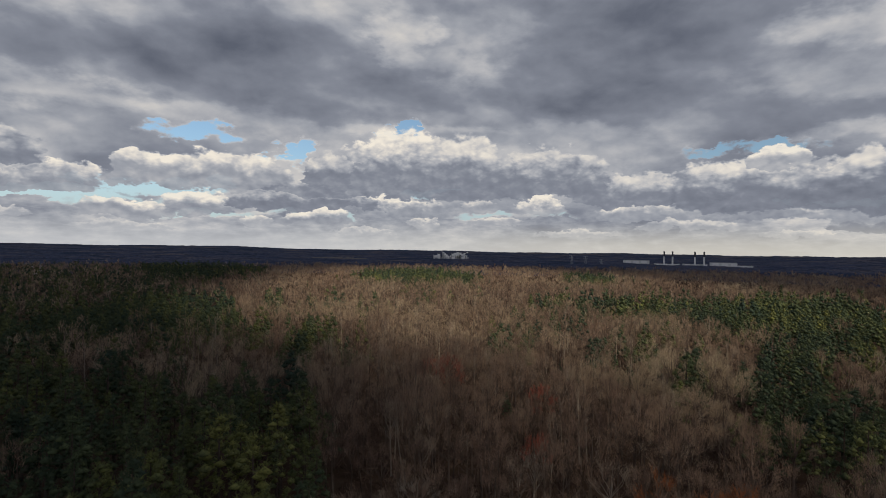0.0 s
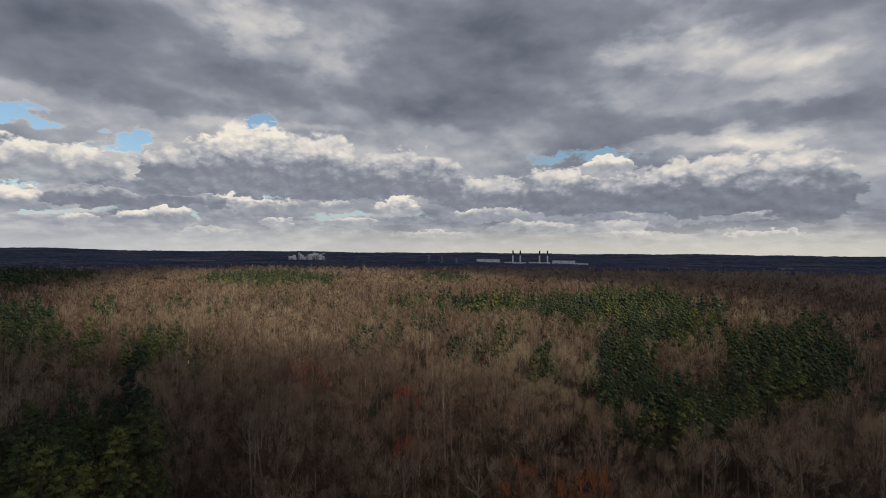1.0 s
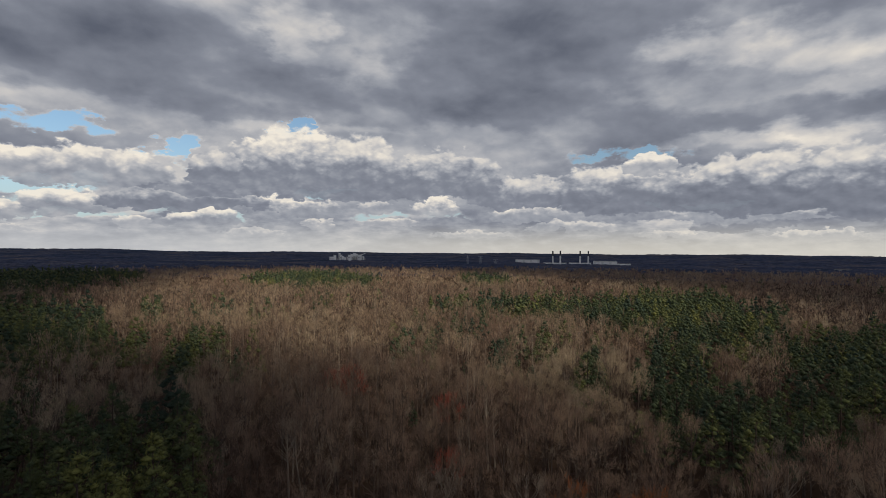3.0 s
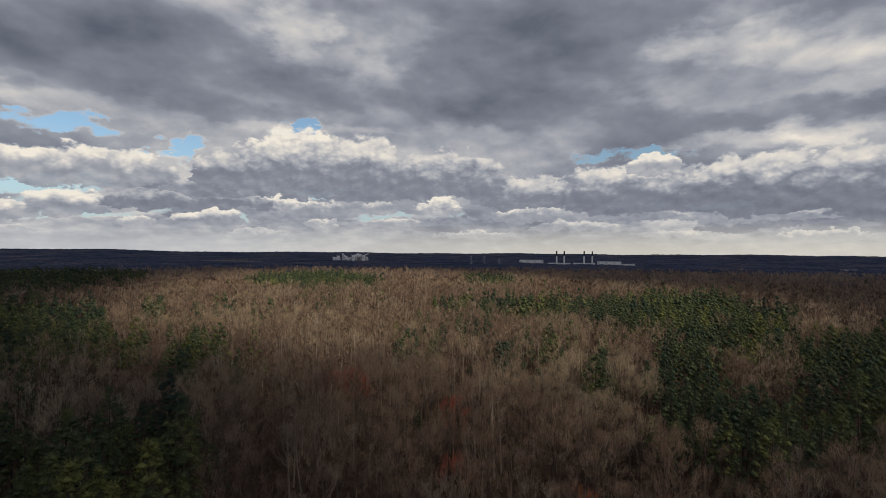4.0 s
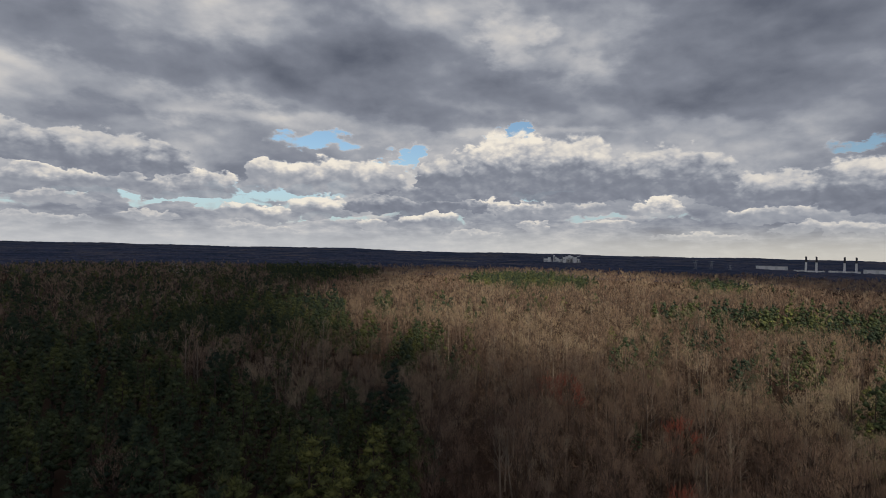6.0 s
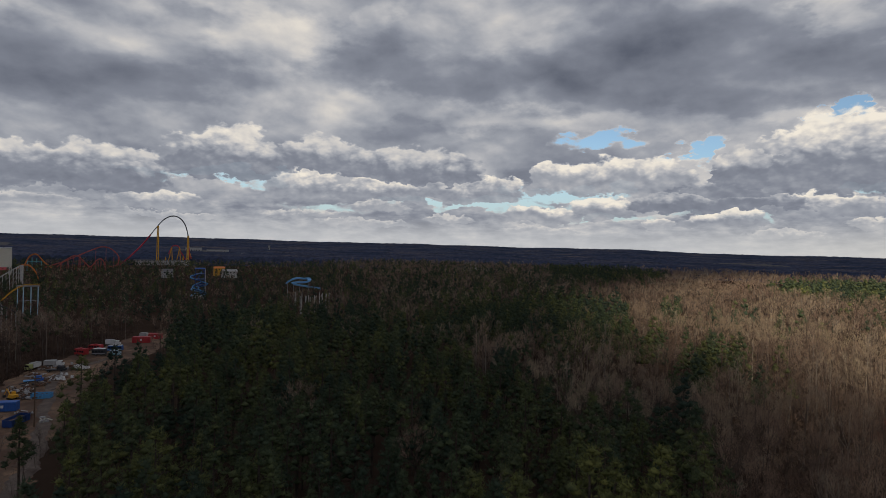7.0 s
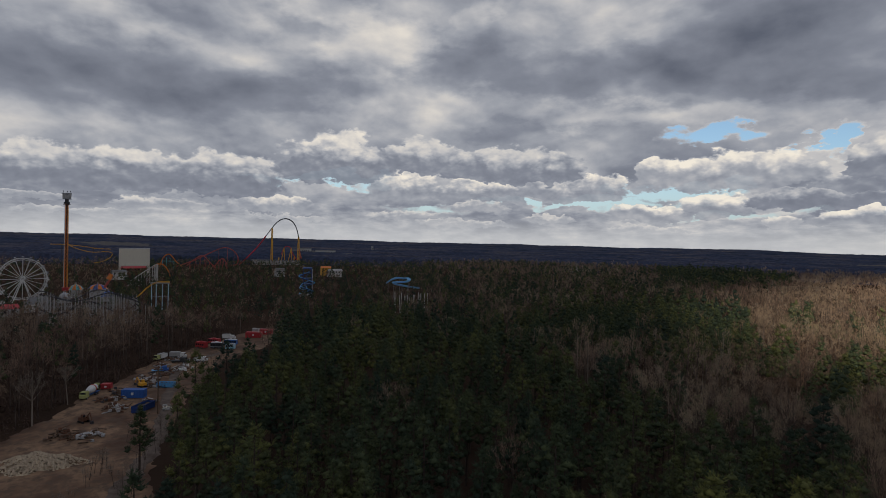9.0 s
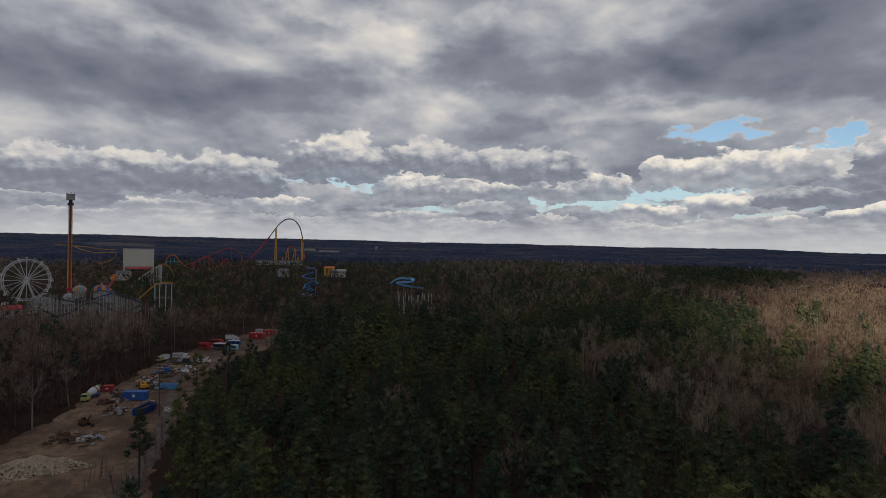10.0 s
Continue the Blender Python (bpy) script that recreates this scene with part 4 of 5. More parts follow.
def giga_coaster():
    """The tall arch of the big coaster, across the look."""
    t = thing("giga_coaster", "giant red and yellow steel roller coaster with towering arch", "roller coaster", facing(-1000, 440))
    top = [(-63, 0, 1), (-50, 0, 14), (-33, 0, 33), (-18, 0, 54), (-4, 0, 74), (5, 0, 83), (14, 0, 87), (23, 1, 86), (31, 3, 80), (37, 5, 69), (41, 7, 52), (43, 9, 30), (46, 11, 13), (56, 13, 4), (75, 16, 3)]
    rails, spine, _ = track(top[:4], 1.2, 0.7, 3)
    part("lift_track", rails + spine, TRACK_RED, t, "red lift hill track")
    rails, spine, _ = track(top[3:12], 1.0, 0.45, 3)
    part("arch_track", rails + spine, GREY, t, "dark grey arched track")
    rails, spine, _ = track(top[11:], 1.0, 0.5, 3)
    part("dive_track", rails + spine, TRACK_RED, t)
    for x, h in ((-7, 68), (41, 52)):
        part("tower_support", [rod((x + sx * 1.5, sy * 3.5, 0), (x + sx * 0.8, sy * 0.8, h), 0.8, 6) for sx in (-1, 1) for sy in (-1, 1)]
             + [rod((x - 1.3, -3, z), (x + 1.3, 3, z + 5), 0.3, 4) for z in range(3, int(h) - 5, 7)], YELLOW, t)
    for x, h, lean in ((15, 32, 6), (28, 32, 6), (34, 16, 3), (6, 14, 3)):
        part("a_frame", [rod((x - lean, 6, 0), (x, 6, h), 0.65, 6), rod((x + lean * 0.3, 6, 0), (x, 6, h), 0.65, 6), rod((x - lean * 0.5, 6, h * 0.5), (x + lean * 0.15, 6, h * 0.5), 0.3, 4)], YELLOW, t)
    rails, spine, _ = track([(10, 8, 20), (15, 8, 32), (20, 8, 35), (26, 8, 33), (31, 8, 22), (40, 9, 7)], 1.0, 0.4, 3)
    part("bunny_hill", rails + spine, TRACK_RED, t)
    for k in range(5):
        part("brace", [rod((42 + k * 3.4, 8, 0), (42.3 + k * 1.4, 8, 34 - k * 6), 0.32, 5)], RED if k % 2 else YELLOW, t)
    part("station", [block(-42, 44, -8, 6, 0, 7)], CONCRETE, t, "long pale concrete station")
    for k in range(14):
        part("station_bay", [block(-40 + k * 6, -38.6 + k * 6, -8.6, -7.9, 0, 8.2)], WHITE_TIMBER, t)
    part("station_roof", [block(-44, 46, -9.5, 7, 8.2, 9, 0.97)], ROOF, t)


def red_coaster():
    t = thing("steel_coaster", "coral red steel roller coaster of low hills", "roller coaster", facing(-868, 280))
    rails, spine, pts = track([(-45, 0, 4), (-20, 0, 14), (5, 0, 27), (21, 0, 33.5), (33, 1, 30), (41, 2, 20), (40, 4, 9), (30, 6, 5)], 0.9, 0.26, 3)
    part("lift_track", rails + spine, CORAL, t)
    for p in pts[6:52:7]:
        part("post", [rod((p[0], p[1], 0), (p[0], p[1], p[2] - 1), 0.2, 4)], CORAL, t)
    rails, spine, pts = track([(-30, -8, 6), (-18, -8, 17), (-8, -8, 21), (2, -8, 11), (8, -8, 6), (14, -8, 14), (20, -8, 17), (26, -8, 8)], 0.9, 0.26, 3)
    part("hill_track", rails + spine, CORAL, t)
    for p in pts[3:54:5]:
        part("post", [rod((p[0] - 1.4, p[1], 0), (p[0], p[1], p[2] - 1), 0.2, 4), rod((p[0] + 1.4, p[1], 0), (p[0], p[1], p[2] - 1), 0.2, 4)], CORAL, t)
    rails, spine, pts = track([(-66, -4, 5), (-60, -4, 19), (-52, -4, 22), (-44, -4, 12), (-36, -4, 5)], 0.9, 0.36, 3)
    part("end_track", rails + spine, ORANGE, t)
    part("teal_frame", [rod((x, -4, 0), (x, -4, 19 - abs(x + 55) * 0.8), 0.35, 5) for x in (-62, -57, -52, -47)] + [rod((-62, -4, 12), (-47, -4, 12), 0.25, 4)], TEAL, t, "teal support frame")


def wing_coaster():
    t = thing("flying_coaster", "thin yellow flying coaster track looping over trees", "roller coaster", facing(-653, 95))
    for pts, mat in (([(-26, 0, 38.3), (-14, 0, 38), (0, 2, 36.5), (12, 3, 34.5), (24, 2, 34)], YELLOW), ([(-12, -3, 38), (-4, -4, 34), (8, -4, 31), (20, -3, 31.5), (25, -1, 30), (24, 1, 26), (17, 2, 21.5), (10, 3, 20)], YELLOW)):
        rails, spine, line_pts = track(pts, 0.45, 0.11, 4)
        part("track", rails + spine, mat, t)
        for p in line_pts[6::16]:
            part("post", [rod((p[0], p[1] + 2, 0), (p[0], p[1], p[2] - 0.6), 0.22, 5)], DARK, t)


def timber_coaster():
    """Grey timber trestle coaster, row on row of bents."""
    t = thing("wooden_coaster", "weathered grey timber roller coaster with dense trestle bents", "roller coaster", facing(-352, 65.5) @ Matrix.Scale(0.88, 4))
    rough = np.random.default_rng(9)
    for y, tops in ((0, lambda x: 16.4 + 2.2 * math.sin(x * 0.17)), (9, lambda x: 17 + 3.0 * math.sin(x * 0.21 + 1)), (-8, lambda x: 11.0 + 3.4 * math.sin(x * 0.2 + 2))):
        xs = np.arange(-27, 25, 1.8) + rough.uniform(-0.5, 0.5, len(np.arange(-27, 25, 1.8)))
        for x in xs:
            h = tops(x) + rough.uniform(-0.6, 1.1)
            legs = [rod((x, y - 1.5 - h * 0.06, 0), (x, y - 1.5, h), 0.10, 4), rod((x, y + 1.5 + h * 0.06, 0), (x, y + 1.5, h), 0.10, 4)]
            legs += [rod((x, y - 1.6, z), (x, y + 1.6, z), 0.12, 4) for z in np.arange(3, h, 3.2)]
            part("bent", legs, TIMBER, t)
        brace = []
        for a, b in zip(xs, xs[1:]):
            for z in np.arange(0.5, tops(a) - 2.0, 3.1):
                brace += [rod((a, y - 1.7, z), (b, y - 1.7, z + 2.6), 0.075, 3), rod((b, y - 1.7, z), (a, y - 1.7, z + 2.6), 0.075, 3)]
        part("cross_bracing", brace, TIMBER, t)
        part("track_deck", [line([(x, y + s, tops(x) + 0.3) for x in xs], 0.22, 4) for s in (-1, 1)], DARK, t)
    dip = [(10, -4, 19), (18, -4, 16), (26, -4, 12.5), (34, -4, 8), (41, -4, 4.2)]
    part("dark_drop", [line([(x, y + s, z) for x, y, z in dip], 0.35, 4) for s in (-0.9, 0.9)] + [rod((x, -5.2, z), (x, -2.8, z), 0.2, 4) for x, _, z in bend(dip, 6)], DARK, t, "dark descending track")
    part("drop_post", [rod((x, y, 0), (x, y, z), 0.16, 4) for x, y, z in bend(dip, 4)], TIMBER, t)


def frame_coaster():
    t = thing("launch_frame", "pale steel post frame carrying yellow coaster track", "roller coaster", facing(-398, 107))
    for x in (-3.5, -0.8, 2.8, 6.2):
        part("post", [rod((x, 0, 0), (x, 0, 17.4), 0.3, 6)], PALE_BLUE, t)
    part("cross_beam", [block(-4.2, 7, -0.4, 0.4, 17.2, 17.9), block(-4, 6.6, -1.2, 1.2, 17.88, 18.2)], GREY, t)
    part("tie_bar", [rod((-3.5, 0, 9), (6.2, 0, 9), 0.18, 4)], GREY, t)
    rails, spine, _ = track([(-14, -1, 8), (-10, -1, 11), (-6, -1, 15.2), (-1, -1, 18.4), (7, -1, 18.8)], 0.6, 0.13, 3)
    part("track", rails + spine, YELLOW, t)


def white_hill():
    t = thing("white_timber_coaster", "white timber coaster lift ramp with orange arch", "roller coaster", facing(-594, 142))
    ramp = [(-17, 0, 3.5), (-6, 0, 12), (5, 0, 20), (8, 0, 21)]
    for y in (-1.4, 1.4):
        part("ramp_rail", [line([(x, y, z) for x, _, z in ramp], 0.35, 5)], WHITE_TIMBER, t)
    pts = bend(ramp, 5)
    for x, _, z in pts:
        part("bent", [rod((x, y, 0), (x, y, z), 0.2, 4) for y in (-1.6, 1.6)] + [rod((x, -1.6, h), (x, 1.6, h), 0.15, 4) for h in np.arange(3, z, 3.5)], WHITE_TIMBER, t)
    part("bracing", [rod((a[0], -1.7, z), (b[0], -1.7, z + 3), 0.12, 3) for a, b in zip(pts, pts[1:]) for z in np.arange(0.5, a[2] - 2, 4)], WHITE_TIMBER, t)
    rails, spine, _ = track([(3, 2, 18), (8, 2, 21.5), (13, 2, 20.5), (17, 2, 15), (19, 2, 9)], 0.9, 0.22, 3)
    part("arch_track", rails + spine, ORANGE, t)


def spiral_slides():
    """The tower of the water park with winding blue slides."""
    t = thing("slide_tower", "blue and white water slide tower with winding flumes", "water slide", facing(-438.4, 231.5) @ Matrix.Diagonal((0.8, 0.8, 0.97, 1)))
    for x in (-4, 4):
        for y in (-3, 3):
            part("post", [rod((x, y, 0), (x, y, 24.5), 0.28, 6)], NAVY, t)
    for z in (6, 11, 16, 20.5, 24.5):
        part("deck", [block(-4.5, 4.5, -3.5, 3.5, z, z + 0.3)], BLUE, t)
    part("roof", [block(-5, 5, -4, 4, 24.9, 25.4, 0.8)], BLUE, t)
    for ph, mat, turns, zt, r, cx in ((0, SLIDE_BLUE, 2.6, 21, 4.6, -3.2), (2, NAVY, 2.2, 18, 5.2, -2.0), (4, SLIDE_BLUE, 1.8, 14, 4.2, 2.4), (1, FLUME, 1.6, 9, 5.0, -4.0), (5, NAVY, 2.4, 23, 3.2, 1.0)):
        pts = [(cx + r * (1 + 0.25 * math.sin(3 * ph + u * 9)) * math.cos(ph + u * turns * 6.28), -2 + r * 0.8 * math.sin(ph + u * turns * 6.28), zt * (1 - u) + 1) for u in np.linspace(0, 1, 40)]
        part("flume", [line(pts, 0.42, 6)], mat, t)
    part("stair", [rod((5, -3, k * 4.0), (5, 3, k * 4.0 + 4), 0.4, 4) for k in range(6)], GREY, t)
    part("rock_base", [(np.array(BLOB) * (2.2, 1.6, 2.4) + (x, -6, 1.5), np.array(BLOB_TRIS)) for x in (-6, -2.5, 1, 4)], CONCRETE, t, "pale rockwork at the foot")


def loop_slide():
    t = thing("water_slide", "bright blue open water slide winding above bare trees", "water slide", facing(-395, 297, 3.5) @ Matrix.Scale(0.70, 4))
    mid = [(-17, 0, 12.6), (-10, 0, 17.2), (-3, 1, 19), (4, 2, 18.4), (9, 1, 18.7), (10.5, -2, 16), (5, -4, 14.5), (-3, -4.5, 14.2), (-8, -5, 13.4), (-4, -7, 11.6), (6, -8, 10), (16, -8, 8.4), (24, -8, 7.6)]
    pts = bend(mid, 6)
    side = []
    for a, b in zip(pts, pts[1:] + [2 * pts[-1] - pts[-2]]):
        s = np.cross(b - a, (0, 0, 1.0))
        side.append(s / np.linalg.norm(s))
    prof = [(1.7 * u, 1.5 * w) for u, w in [(-1.3, 0.9), (-1.1, 0.1), (-0.6, -0.35), (0.6, -0.35), (1.1, 0.1), (1.3, 0.9), (1.45, 0.9), (1.2, -0.2), (0, -0.6), (-1.2, -0.2), (-1.45, 0.9)]]
    m = len(prof)
    v = np.array([p + s * u + np.array([0, 0, w]) for p, s in zip(pts, side) for u, w in prof])
    tri = []
    for i in range(len(pts) - 1):
        for j in range(m):
            k = (j + 1) % m
            tri += [(i * m + j, i * m + k, (i + 1) * m + k), (i * m + j, (i + 1) * m + k, (i + 1) * m + j)]
    part("flume", [(v, np.array(tri))], FLUME, t)
    for p in pts[2::12]:
        part("post", [rod((p[0], p[1], -5.0), (p[0], p[1], p[2] - 0.5), 0.25, 5)], GREY, t)


def ride_booths():
    rows = [("swirl_ride", "orange and blue domed flat ride among booths", (-503, 88), ORANGE, BLUE, 5.5), ("teal_ride", "teal canopied flat ride with orange trim", (-504, 74), TEAL, ORANGE, 4.0), ("booth", "small blue roofed park booth", (-470, 90), BLUE, NAVY, 4.0),
            ("booth", "small grey roofed park booth", (-470, 64), CONCRETE, GREY, 3.4)]
    for name, label, (x, y), a, b, r in rows:
        t = thing(name, label, "park ride" if "ride" in name else "booth", facing(x, y))
        h = 9.8 if "ride" in name else 7.0
        part("base", [block(-r, r, -r, r, 0, h - 3.5)], CONCRETE, t)
        n = 12
        for k in range(n):
            u, w = k * 2 * math.pi / n, (k + 1) * 2 * math.pi / n
            pts = [(r * 1.25 * math.cos(u), r * 1.25 * math.sin(u), h - 3.5), (r * 1.25 * math.cos(w), r * 1.25 * math.sin(w), h - 3.5), (r * 0.8 * math.cos(w), r * 0.8 * math.sin(w), h - 0.8), (r * 0.8 * math.cos(u), r * 0.8 * math.sin(u), h - 0.8), (0, 0, h + 0.6)]
            part("canopy_panel", [(np.array(pts), np.array([(0, 1, 2), (0, 2, 3), (3, 2, 4)]))], a if k % 2 else b, t)
        part("finial", [rod((0, 0, h + 0.5), (0, 0, h + 2), 0.15, 5)], WHITE, t)
        if "swirl" in name:
            part("arm", [line([(4, -3, h - 3), (7, -3, h + 2), (9, -3, h + 6), (7, -3, h + 8)], 0.9, 7)], CORAL, t)
            part("car", [rod((7, -3, h + 4), (9, -3, h + 8), 2.0, 10, 1.2)], ORANGE, t)


def park_houses():
    """Low buildings between the rides, roofs over the scrub."""
    rows = [(-690, 133, 14, 10.4, WHITE_TIMBER, ROOF, "low white park hall with grey roof"), (-760, 160, 26, 10.8, RUST, RED, "low dark red park hall before show building"), (-403, 31, 9, 7.5, CONCRETE, RED, "small park building with red roof"),
            (-436, 47, 9, 8.0, CONCRETE, ROOF, "pale park building under bare trees"), (-690, 381, 13, 12.5, YELLOW, ORANGE, "park pavilion with orange roof"), (-655, 376, 18, 10.5, WHITE_TIMBER, CONCRETE, "long low white park building"), (-683, 312, 12, 10.8, CONCRETE, ROOF, "low grey park building among pines")]
    for x, y, w, h, wall, roof, label in rows:
        t = thing("park_building", label, "building", facing(x, y, 0, 12))
        part("wall", [block(-w / 2, w / 2, -4, 4, 0, h - 2.2)], wall, t)
        v = np.array([(-w / 2 - 0.6, -4.6, h - 2.3), (w / 2 + 0.6, -4.6, h - 2.3), (w / 2 + 0.6, 4.6, h - 2.3), (-w / 2 - 0.6, 4.6, h - 2.3), (-w / 2, 0, h), (w / 2, 0, h)], float)
        part("roof", [(v, np.array([(0, 1, 5), (0, 5, 4), (2, 3, 4), (2, 4, 5), (0, 4, 3), (1, 2, 5), (0, 3, 2), (0, 2, 1)]))], roof, t)
        for k in range(int(w / 4)):
            part("window", [block(-w / 2 + 1.2 + k * 4, -w / 2 + 2.8 + k * 4, -4.08, -3.98, h - 4.8, h - 3.2)], GLASS, t)


def small_house():
    t = thing("maintenance_shed", "small pale gabled maintenance shed among trees", "shed", facing(-424, 41.5, 0, 20) @ Matrix.Diagonal((0.7, 0.7, 0.8, 1)))
    part("wall", [block(-4, 4, -3, 3, 0, 6)], WHITE_TIMBER, t)
    v = np.array([(-4.4, -3.4, 5.9), (4.4, -3.4, 5.9), (4.4, 3.4, 5.9), (-4.4, 3.4, 5.9), (-4.4, 0, 8.4), (4.4, 0, 8.4)], float)
    part("roof", [(v, np.array([(0, 1, 5), (0, 5, 4), (2, 3, 4), (2, 4, 5), (0, 4, 3), (1, 2, 5), (0, 3, 2), (0, 2, 1)]))], ROOF, t)
    d = part("door", [block(-0.6, 0.6, -3.08, -2.98, 0, 2.1)], GREY, t)
    part("handle", [rod((0.4, -3.12, 1.0), (0.4, -3.12, 1.2), 0.04, 4)], DARK, d)
    tank = thing("storage_tank", "white round storage tank with domed lid", "tank", facing(-427, 28.5))
    part("shell", [rod((0, 0, 0), (0, 0, 6.5), 1.8, 14)], WHITE, tank)
    part("lid", [rod((0, 0, 6.5), (0, 0, 7.3), 1.8, 14, 0.6)], CONCRETE, tank)


def pale_posts():
    base = thing("timber_post", "pale weathered timber post in clearing", "post", pose(-310.9, 233.1, 0), "posts in the clearing")
    part("shaft", [rod((0, 0, 0), (0, 0, 14.5), 0.26, 7, 0.2)], WHITE_TIMBER, base)
    part("cap", [rod((0, 0, 14.5), (0, 0, 14.7), 0.3, 7, 0.22)], CONCRETE, base)
    rng = random.Random(4)
    for k in range(1, 16):
        f = k / 15
        copy_thing(base, pose(-310.9 + 13.6 * f + rng.uniform(-1, 1), 233.1 + 18.3 * f + rng.uniform(-1, 1), -rng.uniform(0.0, 3.2), rng.uniform(-2, 2), rng.uniform(-2, 2)))


def power_plant():
    for k, (x, y) in enumerate([(818.8, 2042.8), (845.4, 2031.9), (914, 2001.9), (941.6, 1989)]):
        if k == 0:
            base = thing("chimney", "tall grey power plant chimney with black top", "chimney", pose(x, y, -9), "power plant chimneys")
            part("shaft", [rod((0, 0, 0), (0, 0, 45), 3.4, 12, 2.9)], BRIGHT_CLADDING, base)
            part("top_band", [rod((0, 0, 45), (0, 0, 64), 2.85, 12, 2.7)], DARK, base, "black upper stack")
            part("gallery", [rod((0, 0, 44.4), (0, 0, 45.2), 3.7, 12)], GREY, base)
        else:
            copy_thing(base, pose(x, y, -9))
    for name, label, x0, x1, d, zt in (("turbine_hall", "long white metal clad turbine hall", (683, 2092), (771, 2061), 22, 19), ("boiler_house", "low white plant building below chimneys", (786, 2056), (868, 2024), 20, 8), ("boiler_house", "low white plant building with rooftop ducts", (876, 2020), (952, 1986), 20, 9),
                                       ("turbine_hall", "big pale metal clad generator hall", (957.6, 1981), (1036, 1941), 25, 16), ("pump_house", "low white pump house beside the hall", (1037, 1941), (1079, 1918), 15, 7)):
        a, b = Vector((*x0, 0)), Vector((*x1, 0))
        w = (b - a).length
        t = thing(name, label, "industrial building", Matrix.Translation((a + b) / 2) @ pose(0, 0, -9, 0, 0, math.degrees(math.atan2(b.y - a.y, b.x - a.x))))
        part("wall", [block(-w / 2, w / 2, 0, d, 0, zt + 9)], BRIGHT_CLADDING, t)
        part("roof", [block(-w / 2 - 0.6, w / 2 + 0.6, -0.6, d + 0.6, zt + 9, zt + 10)], CONCRETE, t)
        m = max(3, int(w / 9))
        for k in range(m):
            x = -w / 2 + (k + 0.5) * w / m
            part("bay_panel", [block(x - w / m * 0.42, x + w / m * 0.42, -0.4, 0.05, 1, zt + 8)], BRIGHT_CLADDING if k % 3 else WHITE, t)
            if k % 2 == 0:
                part("roof_vent", [block(x - 1.5, x + 1.5, 4, 8, zt + 10, zt + 12)], GREY, t)


def far_plant():
    """Pale processing works far off."""
    rng = random.Random(11)
    rows = [(-45, 24, 30), (-30, 30, 12), (2, 40, 8), (12, 33, 10), (22, 28, 14), (58, 24, 10), (72, 33, 16), (88, 36, 12), (104, 41, 12), (122, 38, 12), (140, 33, 16), (160, 26, 14), (30, 22, 20)]
    for x, h, w in rows:
        x = x * 0.667
        t = thing("process_tower", "pale metal clad process tower of distant works", "industrial building", pose(x, 2600 + rng.uniform(-20, 20), -6), "distant works")
        w = w * 0.5
        part("shell", [block(-w, w, -6, 6, 0, h + 4)], BRIGHT_CLADDING, t)
        part("silo", [rod((w * 1.3, -4, 0), (w * 1.3, -4, h * 0.8), 3.5, 10)], CONCRETE, t)
        part("stair_tower", [block(-w - 2, -w, -3, 1, 0, h + 8), block(-w - 0.6, -w + w * 1.2, -6.6, -6, h * 0.72, h * 0.72 + 2)], GREY, t)
    t = thing("conveyor_gallery", "long pale inclined conveyor gallery", "conveyor", pose(90, 2590, -6))
    part("gallery", [rod((-42, 0, 20), (28, 0, 44), 2, 6)], WHITE, t)
    part("trestle", [rod((x, 0, 0), (x, 0, 26 + x * 0.33), 0.8, 4) for x in (-30, -5, 18)], GREY, t)


def pylons():
    for k, (x, y, h) in enumerate([(455, 1950, 44), (500, 1935, 42), (552, 1923, 32)]):
        t = thing("transmission_pylon", "grey lattice steel transmission pylon", "pylon", pose(x, y, -9, 0, 0, 12), "transmission line")
        for sx in (-1, 1):
            for sy in (-1, 1):
                part("leg", [rod((sx * 5, sy * 5, 0), (sx * 0.8, sy * 0.8, h), 0.35, 4)], GREY, t)
        part("bracing", [rod((-5 + z * 0.09, -4, z), (5 - z * 0.09, -4, z + 6), 0.2, 3) for z in range(2, int(h) - 6, 6)] + [rod((5 - z * 0.09, -4, z), (-5 + z * 0.09, -4, z + 6), 0.2, 3) for z in range(2, int(h) - 6, 6)], GREY, t)
        for z in (h - 8, h - 1):
            part("cross_arm", [rod((-9, 0, z), (9, 0, z), 0.35, 4)], GREY, t)
    ends = []
    for x, y in ((-186, 530), (-150, 541)):
        t = thing("utility_pole", "wooden utility pole with crossarm above trees", "utility pole", pose(x, y, 0, 0, 0, -70), "woodland power line")
        part("pole", [rod((0, 0, 0), (0, 0, 20.5), 0.22, 6, 0.15)], WOOD, t)
        part("crossarm", [block(-2.2, 2.2, -0.12, 0.12, 19.2, 19.6)], WOOD, t)
        for s in (-2, 0, 2):
            part("insulator", [rod((s, 0, 19.6), (s, 0, 20.0), 0.1, 5)], WHITE, t)
    t = thing("power_line_wire", "pale sagging power line wires over woods", "wire", pose(-168, 535.5, 0, 0, 0, 17))
    for z in (18.6, 20.0):
        part("wire", [line([(x, 0, z - 0.8 + 0.8 * (x / 19) ** 2) for x in np.linspace(-19, 19, 12)], 0.09, 4)], PALE_TWIGS, t)


